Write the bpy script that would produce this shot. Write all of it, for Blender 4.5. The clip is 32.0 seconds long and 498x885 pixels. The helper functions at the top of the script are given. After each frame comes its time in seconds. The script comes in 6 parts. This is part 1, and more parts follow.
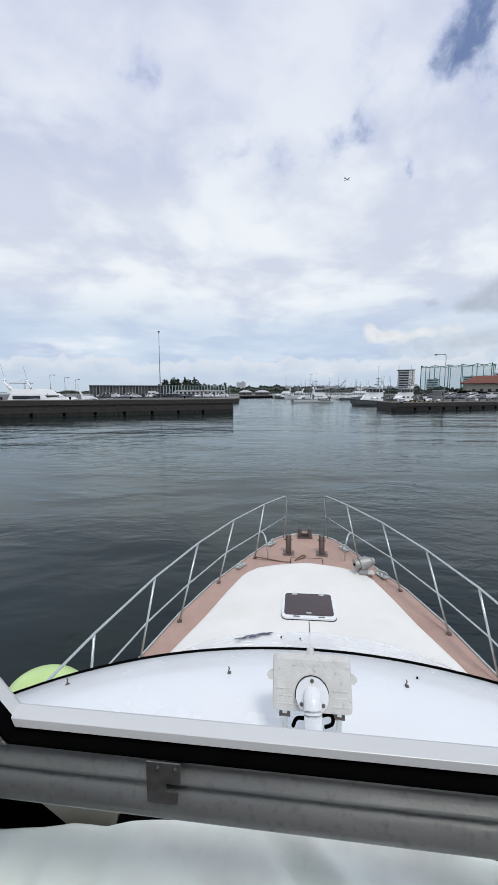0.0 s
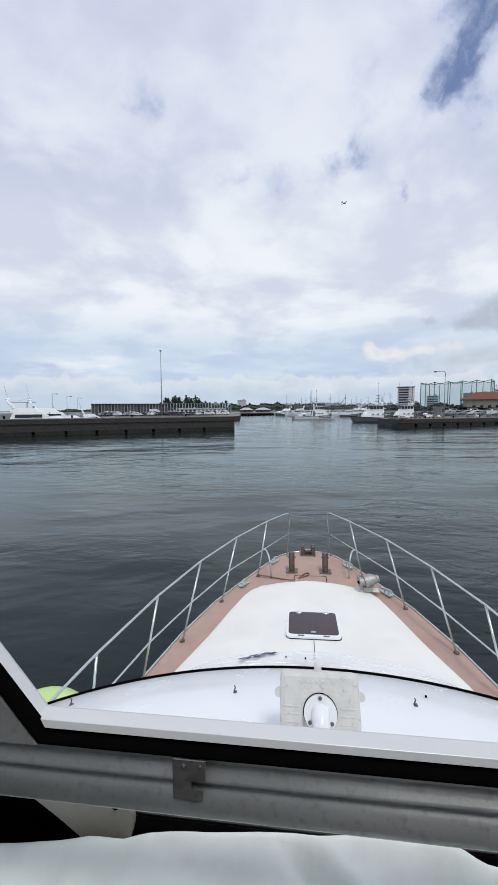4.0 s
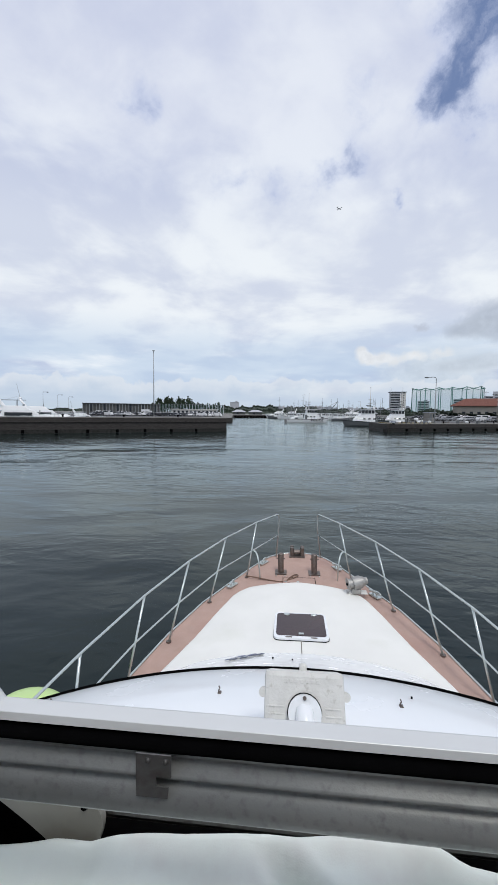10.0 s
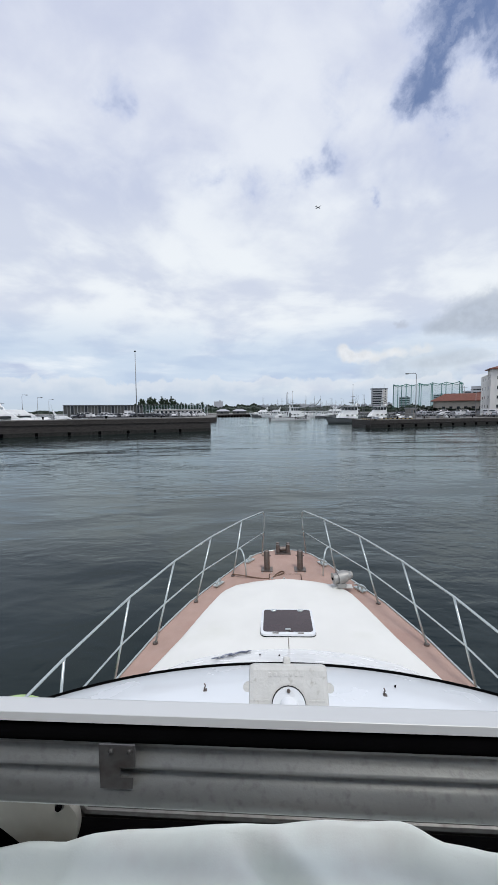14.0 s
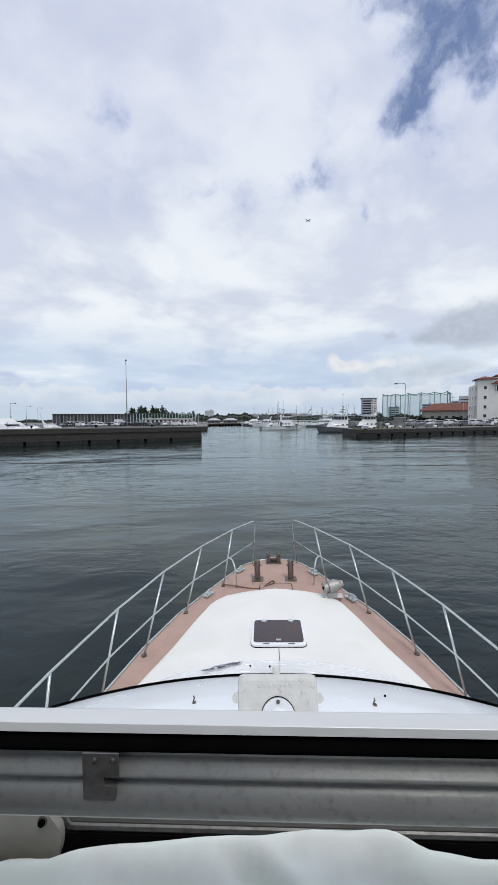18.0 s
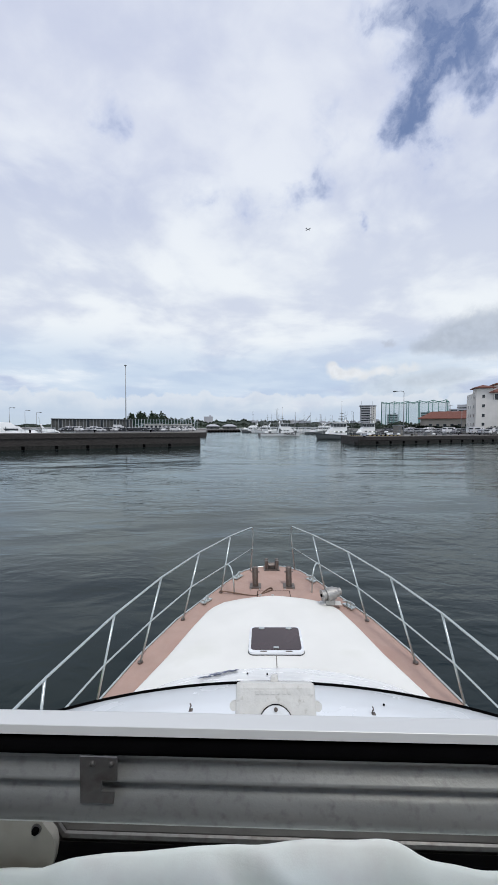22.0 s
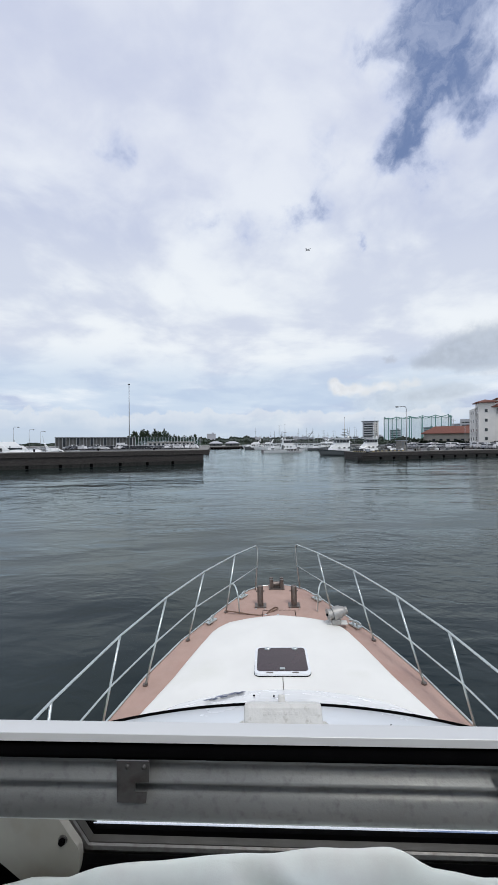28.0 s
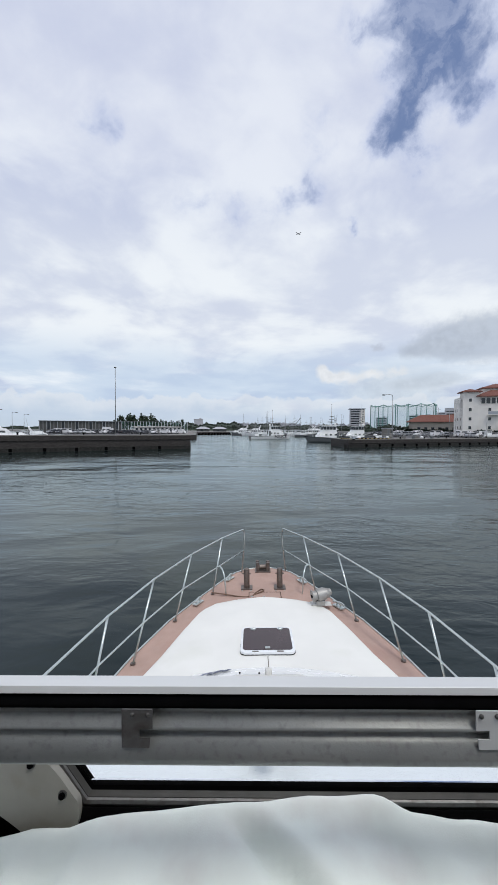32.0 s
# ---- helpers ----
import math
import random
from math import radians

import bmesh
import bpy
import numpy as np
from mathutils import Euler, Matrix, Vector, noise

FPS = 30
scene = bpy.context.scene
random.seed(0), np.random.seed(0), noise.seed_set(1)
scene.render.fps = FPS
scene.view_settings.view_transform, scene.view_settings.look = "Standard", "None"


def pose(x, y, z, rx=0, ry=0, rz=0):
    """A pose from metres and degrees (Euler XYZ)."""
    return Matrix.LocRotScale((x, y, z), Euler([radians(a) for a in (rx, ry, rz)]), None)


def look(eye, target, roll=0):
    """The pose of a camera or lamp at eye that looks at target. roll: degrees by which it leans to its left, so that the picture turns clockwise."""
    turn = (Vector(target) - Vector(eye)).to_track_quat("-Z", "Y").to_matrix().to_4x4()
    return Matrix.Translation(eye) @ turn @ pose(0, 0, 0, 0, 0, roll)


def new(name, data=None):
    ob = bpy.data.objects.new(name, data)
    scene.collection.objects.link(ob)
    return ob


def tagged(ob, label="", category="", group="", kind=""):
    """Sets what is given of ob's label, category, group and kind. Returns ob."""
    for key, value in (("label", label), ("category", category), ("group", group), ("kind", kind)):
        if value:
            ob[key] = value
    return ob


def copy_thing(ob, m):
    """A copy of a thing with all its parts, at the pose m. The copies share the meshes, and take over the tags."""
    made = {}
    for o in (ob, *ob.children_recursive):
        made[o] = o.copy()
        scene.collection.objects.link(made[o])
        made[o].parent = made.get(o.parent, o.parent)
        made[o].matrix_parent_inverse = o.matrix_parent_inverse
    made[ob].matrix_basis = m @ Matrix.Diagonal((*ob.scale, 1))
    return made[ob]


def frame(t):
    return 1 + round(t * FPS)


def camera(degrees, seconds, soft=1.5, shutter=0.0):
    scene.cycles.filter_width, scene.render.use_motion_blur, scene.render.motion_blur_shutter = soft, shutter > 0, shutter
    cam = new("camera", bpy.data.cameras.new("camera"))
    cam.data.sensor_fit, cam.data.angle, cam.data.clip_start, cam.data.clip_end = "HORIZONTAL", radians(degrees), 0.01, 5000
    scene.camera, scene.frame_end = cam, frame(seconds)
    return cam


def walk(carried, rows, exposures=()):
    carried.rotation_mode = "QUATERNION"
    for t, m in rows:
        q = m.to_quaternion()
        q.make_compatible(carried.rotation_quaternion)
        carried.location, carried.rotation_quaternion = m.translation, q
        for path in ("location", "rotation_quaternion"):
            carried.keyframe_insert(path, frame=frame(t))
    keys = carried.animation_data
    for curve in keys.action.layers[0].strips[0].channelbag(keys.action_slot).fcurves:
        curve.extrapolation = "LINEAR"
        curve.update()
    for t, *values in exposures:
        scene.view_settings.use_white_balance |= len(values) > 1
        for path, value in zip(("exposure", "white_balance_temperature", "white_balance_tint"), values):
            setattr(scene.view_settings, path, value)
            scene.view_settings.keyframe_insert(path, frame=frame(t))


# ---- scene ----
cam = camera(65.0, 32.0)
# the yacht heels 1.2 degrees to port and 1 degree down by the bow; all of it is built level in its own axes
BOAT = pose(0, 0, 0, -1.0, -1.2, 0)
PATH = [
    (0.0, (-0.0366, 0.1484, 3.6709), (-0.4023, 3.1086, 3.3457), -1.111),
    (0.5, (-0.0257, 0.1496, 3.6648), (-0.3867, 3.1121, 3.3690), -1.874),
    (1.0, (-0.0291, 0.1558, 3.6634), (-0.3878, 3.1198, 3.3680), -1.403),
    (1.5, (-0.0447, 0.1554, 3.6651), (-0.3933, 3.1214, 3.3807), -0.749),
    (2.0, (-0.0269, 0.1429, 3.6819), (-0.3786, 3.1104, 3.4137), 0.034),
    (2.5, (-0.0315, 0.1360, 3.6718), (-0.4007, 3.1028, 3.4305), -0.351),
    (3.0, (-0.0372, 0.1547, 3.6648), (-0.4501, 3.1189, 3.4330), -0.666),
    (3.5, (-0.0516, 0.1397, 3.6685), (-0.4604, 3.1042, 3.4585), -1.223),
    (5.5, (-0.0370, 0.1003, 3.6623), (-0.2597, 3.0877, 3.5029), -0.064),
    (6.0, (-0.0406, 0.1092, 3.6510), (-0.2400, 3.0991, 3.5075), 0.616),
    (6.5, (-0.0245, 0.0897, 3.6497), (-0.2198, 3.0802, 3.5128), 0.934),
    (7.0, (-0.0234, 0.1064, 3.6566), (-0.2315, 3.0957, 3.5123), 1.559),
    (7.5, (-0.0345, 0.1287, 3.6530), (-0.2437, 3.1176, 3.5029), 1.633),
    (8.0, (-0.0495, 0.1206, 3.6592), (-0.2839, 3.1072, 3.5008), 1.323),
    (8.5, (-0.0338, 0.1424, 3.6447), (-0.3169, 3.1241, 3.4738), 0.827),
    (9.0, (-0.0458, 0.1495, 3.6405), (-0.3703, 3.1270, 3.4700), 0.426),
    (9.5, (-0.0451, 0.1539, 3.6350), (-0.3775, 3.1307, 3.4678), -0.123),
    (10.0, (-0.0392, 0.1418, 3.6429), (-0.3504, 3.1203, 3.4660), -0.380),
    (10.5, (-0.0295, 0.1596, 3.6247), (-0.3083, 3.1401, 3.4277), -0.744),
    (11.0, (-0.0228, 0.1533, 3.6219), (-0.2828, 3.1341, 3.4053), -1.464),
    (11.5, (-0.0256, 0.1555, 3.6187), (-0.2867, 3.1354, 3.3917), -2.019),
    (12.0, (-0.0254, 0.1606, 3.6087), (-0.2927, 3.1395, 3.3748), -2.307),
    (12.5, (-0.0212, 0.1559, 3.6122), (-0.2838, 3.1354, 3.3809), -2.535),
    (13.0, (-0.0268, 0.1500, 3.6197), (-0.2780, 3.1312, 3.3968), -2.446),
    (13.5, (-0.0133, 0.1450, 3.6224), (-0.2391, 3.1296, 3.4195), -2.094),
    (14.0, (-0.0196, 0.1450, 3.6299), (-0.2145, 3.1329, 3.4436), -1.582),
    (14.5, (-0.0086, 0.1425, 3.6348), (-0.1785, 3.1330, 3.4680), -1.310),
    (16.5, (-0.0141, 0.1386, 3.6263), (-0.1784, 3.1302, 3.4741), -2.571),
    (17.0, (-0.0198, 0.1459, 3.6185), (-0.1759, 3.1387, 3.4805), -2.451),
    (17.5, (-0.0254, 0.1453, 3.6220), (-0.1666, 3.1391, 3.4923), -1.962),
    (18.0, (-0.0141, 0.1380, 3.6296), (-0.1383, 3.1331, 3.5112), -1.482),
    (18.5, (-0.0145, 0.1473, 3.6255), (-0.1227, 3.1432, 3.5123), -1.096),
    (19.0, (-0.0210, 0.1470, 3.6258), (-0.1213, 3.1434, 3.5175), -0.884),
    (19.5, (-0.0046, 0.1393, 3.6286), (-0.1070, 3.1359, 3.5286), -0.600),
    (20.0, (-0.0099, 0.1431, 3.6227), (-0.1048, 3.1402, 3.5332), -0.810),
    (20.5, (-0.0084, 0.1536, 3.6117), (-0.0992, 3.1510, 3.5264), -1.101),
    (21.0, (-0.0180, 0.1480, 3.6120), (-0.1116, 3.1452, 3.5227), -1.120),
    (21.5, (-0.0214, 0.1466, 3.6129), (-0.1243, 3.1437, 3.5273), -1.052),
    (22.0, (-0.0176, 0.1386, 3.6244), (-0.1311, 3.1357, 3.5543), -0.980),
    (22.5, (-0.0199, 0.1477, 3.6171), (-0.1467, 3.1446, 3.5675), -0.953),
    (23.0, (-0.0284, 0.1409, 3.6245), (-0.1574, 3.1379, 3.5889), -1.207),
    (23.5, (-0.0254, 0.1391, 3.6267), (-0.1616, 3.1359, 3.6066), -1.328),
    (24.0, (-0.0226, 0.1337, 3.6285), (-0.1652, 3.1303, 3.6236), -1.424),
    (24.5, (-0.0268, 0.1309, 3.6324), (-0.1761, 3.1271, 3.6592), -1.422),
    (26.5, (-0.0296, 0.1100, 3.6300), (-0.2023, 3.1036, 3.7292), -1.396),
    (27.0, (-0.0299, 0.1043, 3.6329), (-0.1828, 3.0985, 3.7286), -1.475),
    (27.5, (-0.0183, 0.0732, 3.6533), (-0.1368, 3.0682, 3.7401), -2.309),
    (28.0, (-0.0224, 0.0854, 3.6484), (-0.1554, 3.0820, 3.7072), -1.572),
    (28.5, (-0.0284, 0.0732, 3.6466), (-0.1692, 3.0696, 3.6666), -1.294),
    (29.0, (-0.0354, 0.0650, 3.6455), (-0.1913, 3.0610, 3.6501), -1.178),
    (29.5, (-0.0475, 0.0668, 3.6396), (-0.2119, 3.0621, 3.6330), -1.190),
    (30.0, (-0.0493, 0.0660, 3.6389), (-0.2106, 3.0616, 3.6110), -0.984),
    (30.5, (-0.0463, 0.0725, 3.6357), (-0.1732, 3.0695, 3.5929), -0.994),
    (31.0, (-0.0359, 0.0754, 3.6303), (-0.1244, 3.0735, 3.5776), -0.764),
    (31.5, (-0.0340, 0.0743, 3.6315), (-0.1049, 3.0730, 3.5763), -0.829),
    (32.0, (-0.0346, 0.0719, 3.6318), (-0.0729, 3.0712, 3.5809), -0.837),
]
walk(cam, [(t, BOAT @ look(eye, target, roll)) for t, eye, target, roll in PATH])
scene.view_settings.exposure = 0.0

# ---- sky and sun ----
SUN_EL, SUN_AZ = radians(62), radians(150)


def build_world():
    w = bpy.data.worlds.new("world")
    scene.world = w
    w.use_nodes = True
    nt = w.node_tree
    nt.nodes.clear()
    N, L = nt.nodes.new, nt.links.new

    def val(op, a, b=None, clamp=False):
        n = N("ShaderNodeMath")
        n.operation, n.use_clamp = op, clamp
        for i, v in enumerate((a, b)):
            if v is None:
                continue
            if isinstance(v, (int, float)):
                n.inputs[i].default_value = v
            else:
                L(v, n.inputs[i])
        return n.outputs[0]

    def remap(v, a, b, c=0.0, d=1.0):
        n = N("ShaderNodeMapRange")
        n.interpolation_type = "SMOOTHSTEP"
        for i, x in enumerate((a, b, c, d)):
            n.inputs[i + 1].default_value = x
        L(v, n.inputs[0])
        return n.outputs[0]

    def mix(f, a, b):
        n = N("ShaderNodeMix")
        n.data_type = "RGBA"
        if isinstance(f, float):
            n.inputs[0].default_value = f
        else:
            L(f, n.inputs[0])
        for i, v in ((6, a), (7, b)):
            if isinstance(v, tuple):
                n.inputs[i].default_value = (*v, 1)
            else:
                L(v, n.inputs[i])
        return n.outputs[2]

    def noise_of(vec, scale, detail=5, rough=0.55, dist=0.0):
        n = N("ShaderNodeTexNoise")
        n.inputs["Scale"].default_value, n.inputs["Detail"].default_value = scale, detail
        n.inputs["Roughness"].default_value, n.inputs["Distortion"].default_value = rough, dist
        L(vec, n.inputs["Vector"])
        return n.outputs["Fac"]

    co = N("ShaderNodeTexCoord").outputs["Generated"]
    nrm = N("ShaderNodeVectorMath")
    nrm.operation = "NORMALIZE"
    L(co, nrm.inputs[0])
    d = nrm.outputs[0]
    sep = N("ShaderNodeSeparateXYZ")
    L(d, sep.inputs[0])
    z = val("MAXIMUM", sep.outputs[2], 0.0)
    # the cloud deck is a flat layer: the direction over its height gives its plane
    hgt = val("ADD", z, 0.22)
    pl = N("ShaderNodeCombineXYZ")
    L(val("DIVIDE", sep.outputs[0], hgt), pl.inputs[0])
    L(val("DIVIDE", sep.outputs[1], hgt), pl.inputs[1])
    flat = pl.outputs[0]
    sky = N("ShaderNodeTexSky")
    sky.sky_type, sky.sun_disc = "NISHITA", False
    sky.sun_elevation, sky.sun_rotation = SUN_EL, SUN_AZ
    sky.altitude, sky.air_density, sky.dust_density, sky.ozone_density = 10, 1.0, 1.0, 1.0
    sc = N("ShaderNodeVectorMath")
    sc.operation = "SCALE"
    L(sky.outputs[0], sc.inputs[0])
    sc.inputs["Scale"].default_value = 0.11
    blue = mix(0.55, sc.outputs[0], (0.20, 0.27, 0.50))
    # layered grey and white of the deck
    n1 = noise_of(flat, 1.25, 6, 0.50, 0.5)
    n2 = noise_of(flat, 4.2, 6, 0.55, 0.3)
    n = val("ADD", val("MULTIPLY", n1, 0.76), val("MULTIPLY", n2, 0.24))
    cloud = mix(remap(n, 0.41, 0.575), (0.475, 0.545, 0.735), (0.85, 0.905, 0.96))
    cloud = mix(val("MULTIPLY", val("MULTIPLY", remap(z, 0.10, 0.22), remap(z, 0.52, 0.36)), 0.42), cloud, (0.86, 0.895, 0.935))
    cloud = mix(remap(z, 0.30, 0.62), cloud, mix(0.5, cloud, (0.70, 0.73, 0.86)))
    # ragged masks round directions: a soft bell summed with noise, then cut
    fine = val("ADD", val("MULTIPLY", noise_of(d, 5.5, 5, 0.6, 0.8), 0.5), val("MULTIPLY", noise_of(d, 17.0, 7, 0.65, 0.5), 0.5))

    # edges of the openings are torn: the direction is shifted by noise
    tear = N("ShaderNodeTexNoise")
    tear.inputs["Scale"].default_value, tear.inputs["Detail"].default_value, tear.inputs["Roughness"].default_value = 9.0, 6, 0.6
    L(d, tear.inputs["Vector"])
    t0 = N("ShaderNodeVectorMath")
    t0.operation = "SUBTRACT"
    L(tear.outputs["Color"], t0.inputs[0])
    t0.inputs[1].default_value = (0.5, 0.5, 0.5)
    t1 = N("ShaderNodeVectorMath")
    t1.operation = "SCALE"
    t1.inputs["Scale"].default_value = 0.16
    L(t0.outputs[0], t1.inputs[0])
    t2 = N("ShaderNodeVectorMath")
    t2.operation = "ADD"
    L(d, t2.inputs[0])
    L(t1.outputs[0], t2.inputs[1])
    t3 = N("ShaderNodeVectorMath")
    t3.operation = "NORMALIZE"
    L(t2.outputs[0], t3.inputs[0])
    torn = t3.outputs[0]

    def bell(where, wide, most, squash=1.0, src=d):
        if squash != 1.0:
            sq = N("ShaderNodeVectorMath")
            sq.operation = "MULTIPLY"
            sq.inputs[1].default_value = (1.0, 1.0, squash)
            L(d, sq.inputs[0])
            sn = N("ShaderNodeVectorMath")
            sn.operation = "NORMALIZE"
            L(sq.outputs[0], sn.inputs[0])
            src = sn.outputs[0]
        dot = N("ShaderNodeVectorMath")
        dot.operation = "DOT_PRODUCT"
        L(src, dot.inputs[0])
        dot.inputs[1].default_value = Vector((where[0], where[1], where[2] * squash)).normalized()
        k = val("DIVIDE", val("SUBTRACT", dot.outputs["Value"], 1.0), wide * wide / 2)
        return val("MULTIPLY", val("EXPONENT", k), most)

    puff = val("ADD", val("MULTIPLY", noise_of(d, 27.0, 6, 0.58, 0.3), 0.70), val("MULTIPLY", noise_of(d, 70.0, 5, 0.55, 0.2), 0.30))

    def cut(f, lo, hi, ragged, most=1.0, grain=None):
        edge = val("MULTIPLY", val("SUBTRACT", grain or fine, 0.5), val("MULTIPLY", val("MINIMUM", val("MULTIPLY", f, 3.0), 1.0), ragged))
        return remap(val("ADD", f, edge), lo, hi, 0.0, most)

    hole = None
    for where, wide, most in HOLES:
        f = bell(where, wide, most, src=torn)
        hole = f if hole is None else val("ADD", hole, f)
    hole = val("MINIMUM", hole, 1.15)
    thin = cut(hole, 0.10, 0.70, 1.7)
    col = mix(val("MULTIPLY", thin, 0.55), cloud, (0.42, 0.50, 0.74))
    shred = remap(noise_of(torn, 11.0, 7, 0.62, 0.6), 0.34, 0.56, 0.62, 1.0)
    col = mix(val("MULTIPLY", cut(hole, 0.42, 1.10, 2.4), shred), col, blue)
    # pale blue strip low down, with thin streaks, and a row of small heaped clouds over the land
    stretch = N("ShaderNodeVectorMath")
    stretch.operation = "MULTIPLY"
    stretch.inputs[1].default_value = (1.0, 1.0, 5.0)
    L(d, stretch.inputs[0])
    s1 = noise_of(stretch.outputs[0], 2.6, 5, 0.55, 0.3)
    strip = val("MULTIPLY", remap(z, 0.25, 0.12), remap(s1, 0.30, 0.52))
    col = mix(val("MULTIPLY", strip, 0.8), col, (0.54, 0.66, 0.82))
    for bells, lo, hi, ragged, most, tone in HEAPS:
        f = None
        for where, wide, weight, squash in bells:
            g = bell(where, wide, weight, squash)
            f = g if f is None else val("ADD", f, g)
        body = mix(remap(puff, 0.36, 0.62), tone, tuple(c * (0.86 if c > 0.8 else 1.14) for c in tone))
        col = mix(cut(val("MINIMUM", f, 1.1), lo, hi, ragged, most, puff), col, body)
    heap = noise_of(d, 12.0, 7, 0.55, 0.15)
    top = val("ADD", 0.080, val("MULTIPLY", val("SUBTRACT", heap, 0.5), 0.11))
    under = val("SUBTRACT", top, z)
    hf = remap(under, -0.003, 0.006)
    lit = mix(remap(under, 0.0, 0.05), (0.74, 0.785, 0.845), (0.55, 0.64, 0.755))
    col = mix(val("MULTIPLY", hf, 0.7), col, lit)
    col = mix(remap(z, 0.03, 0.0), col, (0.54, 0.635, 0.735))
    bg = N("ShaderNodeBackground")
    bg.inputs["Strength"].default_value = 1.0
    L(col, bg.inputs[0])
    L(bg.outputs[0], N("ShaderNodeOutputWorld").inputs[0])


def toward(az, el):
    a, e = radians(az), radians(el)
    return (math.sin(a) * math.cos(e), math.cos(a) * math.cos(e), math.sin(e))


HOLES = [(toward(31.0, 47.0), 0.05, 0.6), (toward(31.5, 41.5), 0.04, 0.5), (toward(20.5, 44.0), 0.03, 0.42), (toward(25.5, 47.0), 0.075, 0.8), (toward(24.6, 42.5), 0.068, 0.8), (toward(22.6, 38.6), 0.062, 0.8), (toward(19.4, 35.8), 0.05, 0.75), (toward(27.5, 35.5), 0.03, 0.6), (toward(27.6, 38.5), 0.04, 0.55), (toward(27, 52), 0.06, 0.7),
         (toward(16.6, 33.6), 0.03, 0.55), (toward(22.8, 31.2), 0.03, 0.45), (toward(-22, 36), 0.045, 0.52), (toward(-19.5, 34.6), 0.025, 0.40), (toward(3.5, 29.6), 0.03, 0.48), (toward(-1.5, 28.8), 0.035, 0.52),
         (toward(7.0, 31.0), 0.035, 0.48), (toward(-9, 30.5), 0.06, 0.45), (toward(9, 36), 0.045, 0.40), (toward(14.0, 26.2), 0.018, 0.7), (toward(-28, 20), 0.03, 0.4), (toward(15, 44), 0.05, 0.42),
         (toward(120, 40), 0.35, 1.0), (toward(-130, 50), 0.3, 1.0)]
# heaped clouds: soft bells (direction, size, weight, flattening), where they are cut, raggedness, strength, tone
HEAPS = [([(toward(20.0, 5.5), 0.16, 1.0, 2.6)], 0.25, 0.9, 0.8, 0.75, (0.56, 0.63, 0.71)),
         ([(toward(9.8, 8.5), 0.014, 0.9, 1.0), (toward(10.3, 7.6), 0.020, 0.9, 1.2), (toward(11.6, 7.2), 0.022, 0.8, 1.3), (toward(13.0, 7.6), 0.016, 0.7, 1.1), (toward(14.3, 7.2), 0.024, 0.75, 1.5), (toward(16.2, 7.8), 0.017, 0.65, 1.2), (toward(17.6, 7.5), 0.026, 0.65, 1.6), (toward(20.0, 8.0), 0.03, 0.6, 2.0)], 0.22, 1.0, 1.9, 0.70, (0.93, 0.93, 0.925)),
         ([(toward(31.0, 11.6), 0.10, 1.0, 2.0), (toward(25.6, 11.2), 0.065, 0.9, 2.2), (toward(21.5, 10.4), 0.03, 0.6, 2.2)], 0.15, 0.9, 1.3, 0.85, (0.42, 0.475, 0.565)),
         ([(toward(17.3, 11.2), 0.024, 1.0, 1.9)], 0.3, 0.8, 2.4, 0.85, (0.50, 0.55, 0.65)),
         ([(toward(25.0, 6.6), 0.06, 1.0, 3.2), (toward(20.0, 6.0), 0.05, 0.7, 3.4)], 0.35, 0.85, 1.4, 0.65, (0.50, 0.56, 0.64))]
build_world()
sun = new("sun", bpy.data.lights.new("sun", "SUN"))
sun.data.energy, sun.data.angle, sun.data.color = 1.5, radians(14), (1.0, 0.97, 0.92)
sun.matrix_world = look((0, 0, 0), (-math.sin(SUN_AZ) * math.cos(SUN_EL), -math.cos(SUN_AZ) * math.cos(SUN_EL), -math.sin(SUN_EL)))

# ---- materials ----


